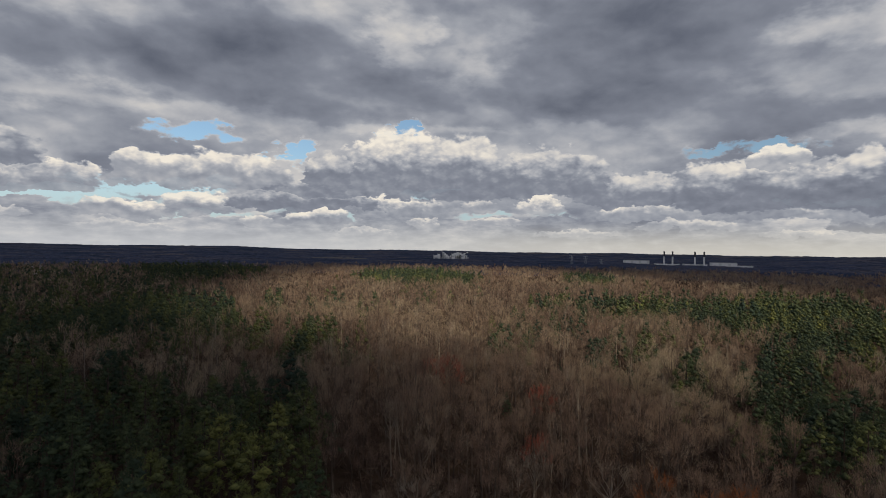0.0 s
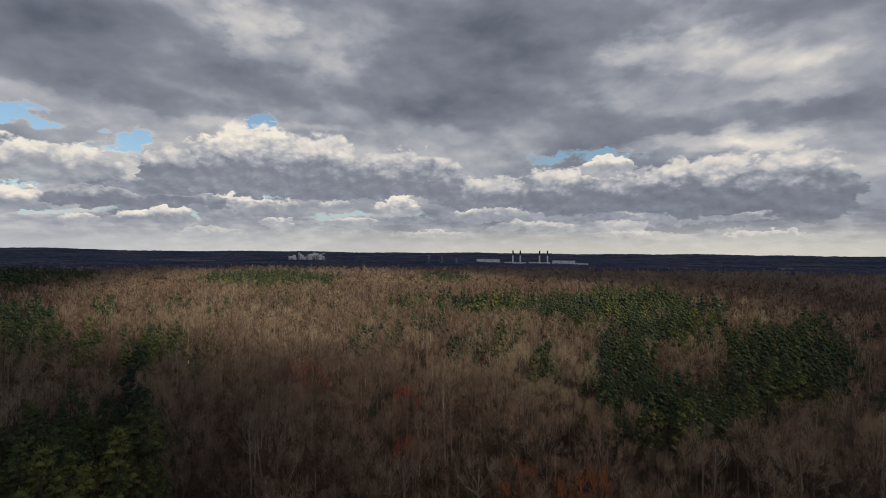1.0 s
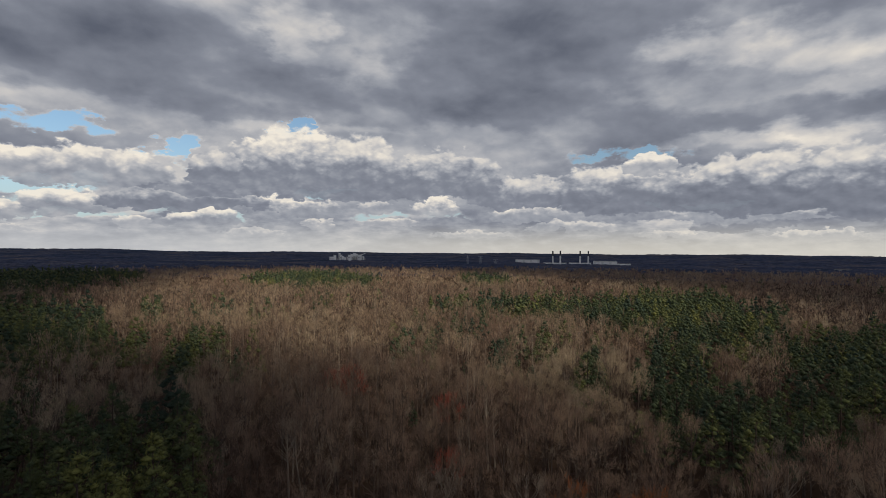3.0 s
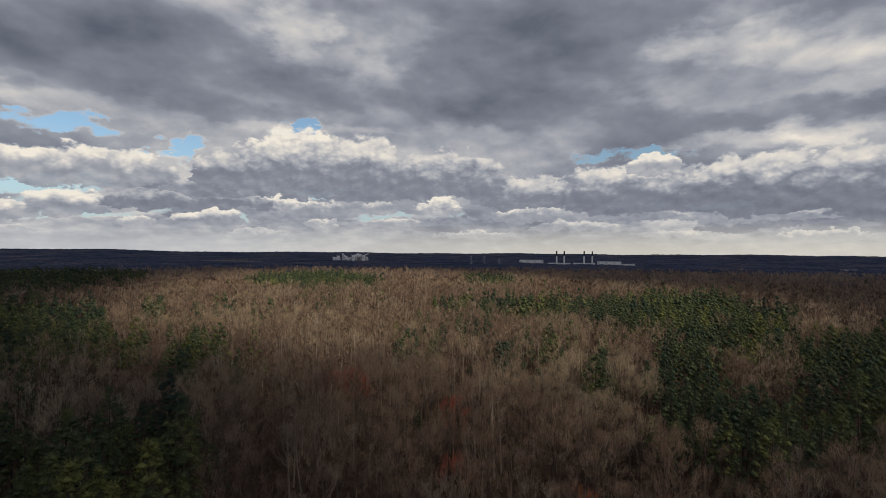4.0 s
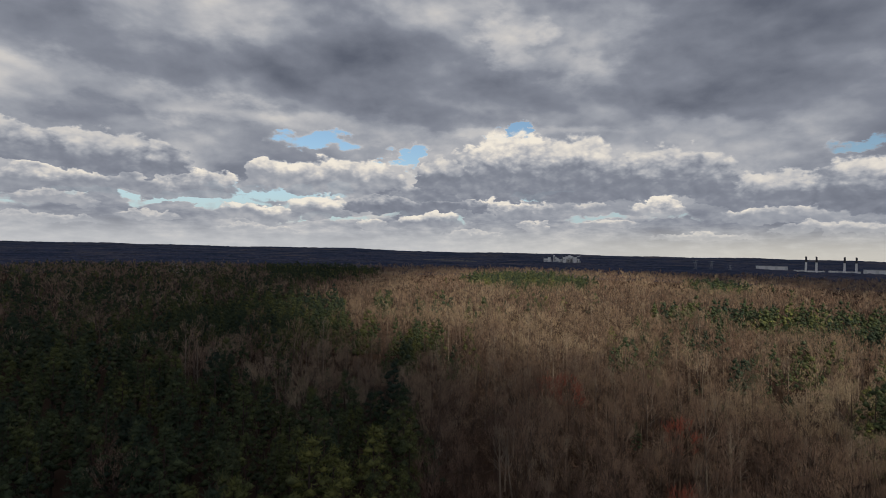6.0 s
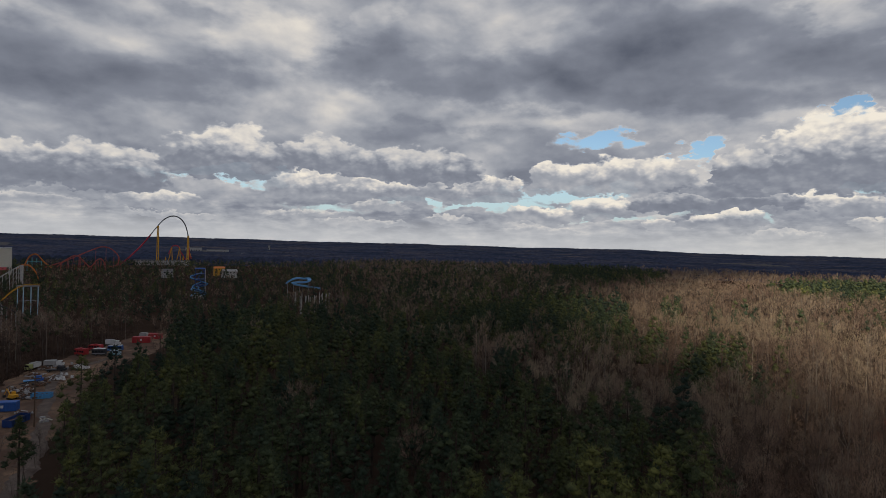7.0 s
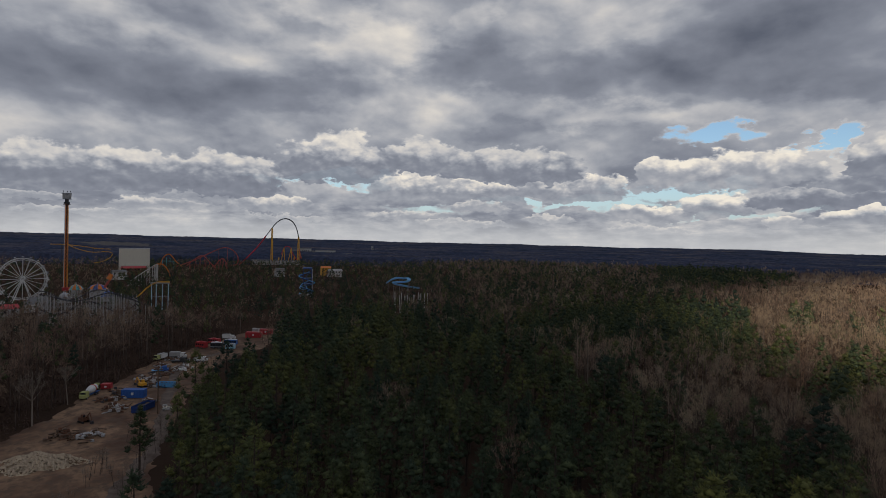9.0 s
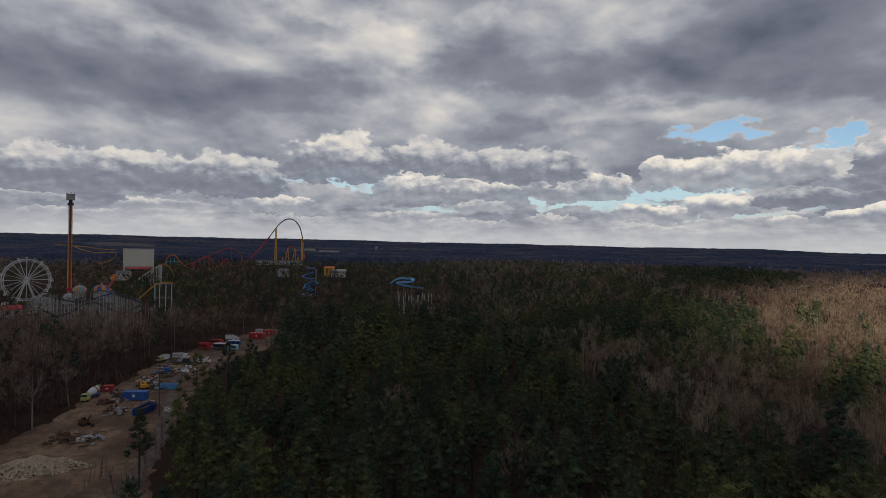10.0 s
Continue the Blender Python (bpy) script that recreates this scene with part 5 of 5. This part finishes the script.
def far_buildings():
    for x, y, w, h, lab in ((-1811, 886, 50, 24, "long pale warehouse among distant woods"), (-1775, 950, 70, 20, "low grey warehouse among distant woods"), (-2117, 1363, 9, 34, "slim pale tower rising from distant woods"), (1377, 1309, 40, 16, "pale farm buildings beside distant woods"),
                            (1330, 1350, 22, 14, "small white house beside distant woods"), (-100, 1700, 26, 12, "small white barn by distant field"), (-1500, 880, 30, 15, "pale low park building among trees"), (-640, 860, 24, 15, "pale low shed among trees")):
        t = thing("distant_building", lab, "building", facing(x, y, float(land(x, y))))
        part("wall", [block(-w / 2, w / 2, 0, 14, 0, h)], CONCRETE, t)
        part("roof", [block(-w / 2 - 0.8, w / 2 + 0.8, -0.8, 15, h, h + 1.5, 0.94)], ROOF, t)
        for k in range(max(2, int(w / 8))):
            part("window", [block(-w / 2 + 2 + k * 7.5, -w / 2 + 5 + k * 7.5, -0.15, 0.05, h * 0.55, h * 0.75)], GLASS, t)


# ---- the yard with its vehicles and heaps ----
def wheel_at(x, y, r, w):
    return [rod((x, y - w / 2, r), (x, y + w / 2, r), r, 12)], [rod((x, y - w / 2 - 0.02, r), (x, y + w / 2 + 0.02, r), r * 0.5, 8)]


def wheels(t, spots, r=0.5, w=0.35):
    for x, y in spots:
        tyre, hub = wheel_at(x, y, r, w)
        wh = part("wheel", tyre, RUBBER, t)
        part("rim", hub, GREY, wh)


def mixer_truck():
    t = thing("cement_mixer_truck", "cement mixer truck with white drum and yellow-green cab", "truck", pose(-197.6, 45.0, 0, 0, 0, -35) @ Matrix.Scale(0.8, 4))
    part("chassis", [block(-5, 4.6, -0.5, 0.5, 0.8, 1.15)], BLUE, t)
    cab = part("cab", [block(2.6, 4.8, -1.2, 1.2, 0.9, 2.9, 0.92), block(4.7, 5.3, -1.0, 1.0, 0.8, 1.9)], LIME, t)
    part("windscreen", [block(4.55, 4.75, -1.0, 1.0, 1.9, 2.7, 0.9)], GLASS, cab)
    prof = [(-4.4, 0.5), (-3.6, 1.0), (-1.6, 1.45), (0.4, 1.25), (2.0, 0.7)]
    part("drum", [rod((a, 0, 2.55 - a * 0.10), (b, 0, 2.55 - b * 0.10), ra, 14, rb) for (a, ra), (b, rb) in zip(prof, prof[1:])], WHITE, t)
    part("drum_stripe", [rod((-1.9, 0, 2.74), (-1.3, 0, 2.68), 1.49, 14)], CORAL, t)
    part("hopper", [block(-5.0, -4.2, -0.6, 0.6, 2.9, 3.9, 1.4), rod((-4.8, 0, 2.6), (-5.9, 0, 1.4), 0.3, 6)], LIME, t)
    for s in (-1, 1):
        part("mudguard", [block(-4.6, -1.5, s * 1.05 - 0.2, s * 1.05 + 0.2, 1.15, 1.35)], BLUE, t)
    wheels(t, [(x, s * 1.0) for x in (3.8, -1.9, -3.2) for s in (-1, 1)], 0.55)


def skip(name, label, m, l, w, h, mat, lid=False):
    t = thing(name, label, "container", m)
    shell = [block(-l / 2, l / 2, -w / 2, w / 2, 0.2, 0.35), block(-l / 2, l / 2, -w / 2, -w / 2 + 0.1, 0.3, h), block(-l / 2, l / 2, w / 2 - 0.1, w / 2, 0.3, h), block(-l / 2, -l / 2 + 0.1, -w / 2 + 0.1, w / 2 - 0.1, 0.3, h), block(l / 2 - 0.1, l / 2, -w / 2 + 0.1, w / 2 - 0.1, 0.3, h)]
    part("shell", shell, mat, t)
    for s in (-w * 0.3, w * 0.3):
        part("skid", [block(-l / 2, l / 2, s - 0.1, s + 0.1, 0, 0.2)], DARK, t)
    for k in range(int(l / 0.9)):
        x = -l / 2 + 0.4 + k * 0.9
        for s in (-1, 1):
            part("rib", [block(x - 0.06, x + 0.06, s * w / 2 - 0.08, s * w / 2 + 0.08, 0.4, h - 0.1)], mat, t)
    if lid:
        part("cover", [block(-l / 2 - 0.05, l / 2 + 0.05, -w / 2 - 0.05, w / 2 + 0.05, h, h + 0.15, 0.97)], mat, t)
        part("plate", [block(-0.35, 0.35, -w / 2 - 0.12, -w / 2 - 0.08, h * 0.45, h * 0.75)], WHITE, t, "white stencilled plate")
    else:
        for s in (-1, 1):
            part("top_rail", [rod((-l / 2, s * w / 2, h), (l / 2, s * w / 2, h), 0.09, 5)], mat, t)
        part("load", [(np.array(BLOB) * (l * 0.2, w * 0.3, 0.5) + (x, 0, h * 0.7), np.array(BLOB_TRIS)) for x in (-l * 0.28, 0.1, l * 0.25)], WOOD, t, "heap of scrap wood")


def lorry(label, m, cabin, body, l=7.5, h=3.2, flat=False, name="truck"):
    t = thing(name, label, "truck", m @ Matrix.Scale(0.85, 4))
    part("chassis", [block(-l / 2, l / 2, -0.5, 0.5, 0.6, 0.95)], DARK, t)
    c = part("cab", [block(l / 2 - 2.0, l / 2 + 0.1, -1.1, 1.1, 0.7, 2.5, 0.9), block(l / 2, l / 2 + 0.7, -0.95, 0.95, 0.7, 1.5)], cabin, t)
    part("windscreen", [block(l / 2 - 0.05, l / 2 + 0.08, -0.95, 0.95, 1.6, 2.35)], GLASS, c)
    if flat:
        part("flatbed", [block(-l / 2 - 0.2, l / 2 - 2.2, -1.2, 1.2, 0.95, 1.15), block(l / 2 - 2.4, l / 2 - 2.2, -1.2, 1.2, 1.15, 2.3)], body, t)
    else:
        b = part("box", [block(-l / 2 - 0.3, l / 2 - 2.2, -1.2, 1.2, 0.95, h)], body, t)
        part("roof_edge", [block(-l / 2 - 0.34, l / 2 - 2.16, -1.24, 1.24, h, h + 0.08)], CONCRETE, b)
    wheels(t, [(x, s * 0.95) for x in (l / 2 - 0.9, -l / 2 + 1.2) for s in (-1, 1)], 0.48)


def coach(label, m, mat, stripe, l=9.0, h=3.1, name="bus"):
    t = thing(name, label, "bus", m @ Matrix.Scale(0.85, 4))
    part("body", [block(-l / 2, l / 2, -1.25, 1.25, 0.55, h, 0.96)], mat, t)
    part("roof", [block(-l / 2 + 0.2, l / 2 - 0.2, -1.1, 1.1, h, h + 0.15, 0.95), block(-1, 0.6, -0.5, 0.5, h + 0.15, h + 0.45)], WHITE if stripe else mat, t)
    for k in range(int(l / 1.3)):
        x = -l / 2 + 0.7 + k * 1.3
        for s in (-1, 1):
            part("window", [block(x - 0.5, x + 0.5, s * 1.235 - 0.03, s * 1.235 + 0.03, 1.6, 2.5)], GLASS, t)
    if stripe:
        for s in (-1, 1):
            part("stripe", [block(-l / 2 + 0.05, l / 2 - 0.05, s * 1.25 - 0.03, s * 1.25 + 0.03, 1.0, 1.3)], stripe, t)
    wheels(t, [(x, s * 1.1) for x in (l / 2 - 1.6, -l / 2 + 1.8) for s in (-1, 1)], 0.5)


def digger(label, m, mat):
    t = thing("excavator", label, "excavator", m @ Matrix.Scale(0.72, 4))
    for s in (-1, 1):
        part("track", [block(-1.8, 1.8, s * 1.1 - 0.3, s * 1.1 + 0.3, 0, 0.8, 0.85)], RUBBER, t)
    part("body", [block(-1.7, 1.2, -1.2, 1.2, 0.8, 2.0, 0.93)], mat, t)
    cab = part("cab", [block(-0.2, 1.1, -1.1, -0.1, 2.0, 3.1, 0.9)], mat, t)
    part("window", [block(1.0, 1.1, -1.0, -0.2, 2.2, 2.9)], GLASS, cab)
    part("boom", [rod((1.0, 0.3, 1.8), (3.2, 0.3, 4.0), 0.25, 6, 0.2)], mat, t)
    part("arm", [rod((3.2, 0.3, 4.0), (4.6, 0.3, 1.4), 0.2, 6, 0.14)], mat, t)
    part("bucket", [block(4.2, 5.1, -0.2, 0.8, 0.4, 1.3, 0.7)], DARK, t)


def heap(name, label, m, seed, count, spread, mats, long=2.0, thick=0.14):
    """Scrap, brush or logs thrown together."""
    rng = random.Random(seed)
    t = thing(name, label, "heap", m)
    count, long = int(count * 1.7), long * 0.72
    for k in range(count):
        x, y, z = rng.gauss(0, spread * 0.45), rng.gauss(0, spread * 0.3), 0.15 + abs(rng.gauss(0, 0.5)) * max(0.2, 1 - k / count)
        a, b, ln = rng.uniform(0, 6.28), rng.uniform(-0.35, 0.5), long * rng.uniform(0.5, 1.2)
        d = np.array([math.cos(a) * math.cos(b), math.sin(a) * math.cos(b), math.sin(b)]) * ln / 2
        p = np.array([x, y, z + 0.2])
        if k % 4 == 3 and name != "log_pile":
            part("scrap_sheet", [block(x - ln * 0.3, x + ln * 0.3, y - 0.4, y + 0.4, z, z + rng.uniform(0.3, 0.9), 0.8)], mats[k % len(mats)], t)
        else:
            part("log" if name == "log_pile" else "bar", [rod(p - d, p + d, thick * rng.uniform(0.6, 1.4), 6)], mats[k % len(mats)], t)


def stone_heap():
    t = thing("stone_heap", "wide heap of pale broken stone", "heap", pose(-147, 29.5, 0))
    rng = np.random.default_rng(8)
    pieces = []
    for k in range(1700):
        a, r = rng.uniform(0, 6.28), math.sqrt(rng.uniform(0, 1))
        lobe = 1 + 0.16 * math.sin(3 * a + 1) + 0.12 * math.sin(7 * a) + 0.06 * math.sin(13 * a)
        x, y = math.cos(a) * r * 7.9 * lobe, math.sin(a) * r * 5.4 * lobe
        u, w = x * 0.6 - y * 0.8, x * 0.8 + y * 0.6
        h = 1.6 * (1 - r * r) + 0.45 * math.sin(x * 1.1 + y) * (1 - r)
        s = rng.uniform(0.14, 0.34)
        pieces.append((np.array(BLOB) * s * rng.uniform(0.6, 1.2, (7, 3)) + (u, w, max(0.1, h)), np.array(BLOB_TRIS)))
    part("broken_stone", pieces, STONE, t)["kind"] = "stuff"
    core = np.array([(math.cos(k * 0.5236) * 6.6 * 0.6 - math.sin(k * 0.5236) * 4.4 * 0.8, math.cos(k * 0.5236) * 6.6 * 0.8 + math.sin(k * 0.5236) * 4.4 * 0.6, 0) for k in range(12)] + [(0, 0, 1.5)])
    part("core", [(core, np.array([(k, (k + 1) % 12, 12) for k in range(12)]))], STONE, t)


def ribbon(name, label, rows, lift, mat, category, rag):
    """A flat strip of ground cover along a centre line, with uneven edges."""
    pts = bend([(x, y, w) for x, y, w in rows], 14)
    rng = random.Random(2)
    v, tri = [], []
    m = 7
    for k, p in enumerate(pts):
        q = pts[min(k + 1, len(pts) - 1)] - pts[max(k - 1, 0)]
        s = np.array([-q[1], q[0]]) / max(1e-6, math.hypot(q[0], q[1]))
        a, b = (p[2] + rag * (0.6 * math.sin(k * 0.55 + e) + 0.3 * math.sin(k * 1.7 + e * 2)) + rng.uniform(-rag, rag) * 0.2 for e in (0.0, 2.0))
        for j in range(m):
            f = -a + (a + b) * j / (m - 1)
            edge = j in (0, m - 1)
            v.append((p[0] + s[0] * f, p[1] + s[1] * f, -0.05 if edge else lift + rng.uniform(0, 0.10) * (rag > 0.5)))
    for k in range(len(pts) - 1):
        for j in range(m - 1):
            i = k * m + j
            tri += [(i, i + m + 1, i + 1), (i, i + m, i + m + 1)]
    ob = new(name, mesh_of(name, v, tri, [mat]))
    tagged(ob, label, category, kind="structure")


def build_yard():
    ribbon("yard_ground", "bare rutted brown dirt of the clearing", YARD, 0.06, DIRT, "ground", 1.6)
    ribbon("gravel_road", "pale grey gravel road along the pines", ROAD, 0.22, GRAVEL, "road", 0.8)
    mixer_truck()
    skip("roll_off_container", "long closed blue roll-off container", pose(-189.3, 55.1, 0, 0, 0, 55), 6.4, 2.3, 2.5, BLUE, True)
    skip("open_skip", "open dark blue scrap skip with wood", pose(-174.5, 54.6, 0, 0, 0, 133), 6.6, 2.4, 1.9, NAVY)
    skip("tool_box", "small red steel site box", pose(-204.5, 50.3, 0, 0, 0, 60), 2.8, 1.8, 1.6, RED, True)
    skip("open_skip", "open pale blue skip by the road", pose(-196.5, 65.5, 0, 0, 0, 50), 5.0, 2.2, 1.6, SLIDE_BLUE)
    lorry("yellow-green cab truck parked on dirt", pose(-240, 73.5, 0, 0, 0, -60), LIME, WHITE, 5.4, 2.8)
    lorry("grey box trailer truck parked on dirt", pose(-240.5, 80, 0, 0, 0, 60), WHITE, CONCRETE, 6.2, 2.8)
    lorry("dark flatbed truck parked on dirt", pose(-231, 78, 0, 0, 0, 55), DARK, DARK, 6.5, flat=True)
    lorry("blue flatbed truck beside scrap", pose(-219, 68.6, 0, 0, 0, 75), BLUE, SLIDE_BLUE, 5.5, flat=True)
    lorry("small white van by the pines", pose(-228, 85, 0, 0, 0, 60), WHITE, WHITE, 4.6, 2.2)
    lorry("white box truck at the yard's end", pose(-270.5, 110, 0, 0, 0, 60), WHITE, WHITE, 6, 3.0)
    lorry("white box truck by red sheds", pose(-281, 128, 0, 0, 0, 50), WHITE, CONCRETE, 5.5, 2.8)
    coach("red parked bus with pale trim", pose(-256, 93.5, 0, 0, 0, 30), RED, None, 5.8, 3.2)
    coach("black bus with white roof", pose(-251.5, 98.5, 0, 0, 0, 50), DARK, GREY, 5.8, 3.2)
    coach("white and teal camper bus", pose(-246, 102.5, 0, 0, 0, 50), PALE_BLUE, TEAL, 4.4, 2.9)
    coach("blue coach with pale roof", pose(-256, 106, 0, 0, 0, 50), BLUE, SLIDE_BLUE, 6.5, 3.0)
    coach("red bus parked by bare trees", pose(-263, 101, 0, 0, 0, 40), RED, None, 6.1, 2.8)
    skip("red_shed_box", "long red steel storage container", pose(-269, 121.5, 0, 0, 0, 52), 7.5, 2.5, 2.7, RED, True)
    skip("red_shed_box", "dull red steel storage container", pose(-275, 130, 0, 0, 0, 52), 6.0, 2.5, 2.6, RED, True)
    digger("yellow tracked excavator among scrap", pose(-201, 59.5, 0, 0, 0, 200), YELLOW)
    digger("rust brown stripped excavator on dirt", pose(-172, 40.5, 0, 0, 0, 20), RUST)
    heap("brush_heap", "heap of brown brush and roots", pose(-163, 35.5, 0), 1, 34, 4.5, (WOOD, RUST, WOOD), 3.0)
    heap("brush_heap", "low heap of branches on dirt", pose(-159, 40.5, 0), 2, 24, 4.0, (WOOD, TIMBER), 3.0)
    heap("scrap_heap", "heap of rusty scrap iron", pose(-179, 49, 0), 3, 30, 5.0, (RUST, WOOD, TIMBER), 3.0)
    heap("scrap_heap", "heap of scrap beside blue container", pose(-196, 52.0, 0), 4, 26, 3.6, (DARK, RUST, WOOD), 2.4)
    heap("scrap_heap", "scattered machine scrap in yard", pose(-209, 63, 0), 5, 34, 6.5, (RUST, DARK, WOOD, CONCRETE), 2.4)
    heap("scrap_heap", "scattered timber and scrap in yard", pose(-218, 75, 0), 6, 30, 6.5, (RUST, WOOD, TIMBER, WHITE), 2.6)
    heap("scrap_heap", "loose scrap beside parked trucks", pose(-232, 86, 0), 9, 20, 5.5, (RUST, WOOD, CONCRETE), 2.4)
    heap("log_pile", "pile of cut logs on dirt", pose(-181, 57.5, 0), 7, 14, 2.6, (WOOD, TIMBER), 4.0, 0.22)
    heap("log_pile", "pale cut logs by the road", pose(-171, 59.3, 0), 8, 8, 1.4, (CREAM, TIMBER), 3.0, 0.2)
    rng = random.Random(31)
    for k in range(11):
        f = k / 10
        heap("scrap_heap", "low heap of rusty scrap and lumber", pose(-186 - 50 * f + rng.uniform(-4, 4), 53 + 28 * f + rng.uniform(-7, 7), 0, 0, 0, rng.uniform(0, 360)), 40 + k, 14, 3.2, ((RUST, WOOD, DARK), (WOOD, TIMBER, RUST), (RUST, CONCRETE, WOOD))[k % 3], 2.4)
    stone_heap()
    t = thing("utility_pole", "tall wooden utility pole beside gravel road", "utility pole", pose(-168.9, 57.0, 0, 0, 0, 60))
    part("pole", [rod((0, 0, 0), (0, 0, 13), 0.2, 8, 0.13)], WOOD, t)
    part("crossarm", [block(-1.2, 1.2, -0.1, 0.1, 12.0, 12.25)], WOOD, t)
    for s in (-1, 0, 1):
        part("insulator", [rod((s, 0, 12.25), (s, 0, 12.5), 0.06, 5)], CONCRETE, t)


def lone_trees():
    """Trees that stand out from the wood."""
    def tree(name, label, spec, mats, x, y, s=1.0, z=0.0, wide=1.0):
        t = thing(name, label, "tree", pose(x, y, z, 0, 0, x * 7) @ Matrix.Diagonal((s * wide, s * wide, s, 1)))
        wood, leaf = spec
        part("trunk", [wood], mats[0], t)
        part("crown", [leaf], mats[1], t, soft=True)
    tree("pine_tree", "lone dark pine standing beside gravel road", pine_tree(301, 2100, 38, 6, 0.55, 0.095, clump=1.0, core=0.6), (PINE_BARK, NEEDLES), -124.5, 44, 0.95, wide=1.15)
    for x, y, s in ((2.4, 150.2, 1.22), (-1.5, 153, 1.15), (23.3, 129.5, 1.08), (17.5, 100.7, 0.92)):
        tree("maple_tree", "leafless maple reddened by swelling buds", bare_tree(310 + int(x), 620, 12, 5, 0.07), (TWIGS, RED_TWIGS), x, y, s)
    for x, y, s in ((25.3, 63.5, 0.85), (38.5, 77.5, 0.95), (33.5, 84, 0.92), (44, 79, 0.95), (27, 58, 0.8)):
        tree("maple_tree", "bare russet orange tree crown", bare_tree(320 + int(x), 620, 12, 5, 0.07), (TWIGS, RUSSET_TWIGS), x, y, s)
    for x, y, s in ((-176, 30, 0.9), (-192, 39, 0.7), (-150, 8, 1.0), (16, 96, 0.82), (-4, 88, 0.76)):
        tree("sycamore_tree", "pale barked bare tree standing out", bare_tree(330 + int(x), 500, 11, 5, 0.06), (PALE_TWIGS, PALE_TWIGS), x, y, s, wide=1.35)
    shrub = None
    rng = random.Random(77)
    for k in range(34):
        f = k / 33
        x, y = -116 - 34 * f + rng.uniform(-3, 3), 33 + 17 * f + rng.choice((-1, -1, 1)) * rng.uniform(3.0, 6.0)
        m = pose(x, y, 0, rng.uniform(-8, 8), rng.uniform(-8, 8), rng.uniform(0, 360)) @ Matrix.Scale(rng.uniform(0.16, 0.38), 4)
        if shrub is None:
            shrub = thing("roadside_shrub", "bare grey-brown shrub beside gravel road", "shrub", m, "shrubs by the road")
            wood, leaf = bare_tree(345, 190, 9, 3, 0.10)
            part("stem", [wood], TRUNKS, shrub)
            part("twigs", [leaf], PALE_TWIGS, shrub)["kind"] = "stuff"
        else:
            copy_thing(shrub, pose(0, 0, 0)).matrix_basis = m


drop_tower()
giant_wheel()
show_building()
giga_coaster()
red_coaster()
wing_coaster()
timber_coaster()
frame_coaster()
white_hill()
spiral_slides()
loop_slide()
ride_booths()
park_houses()
small_house()
pale_posts()
power_plant()
far_plant()
pylons()
far_buildings()
build_yard()
lone_trees()

build_undergrowth()
build_forest()
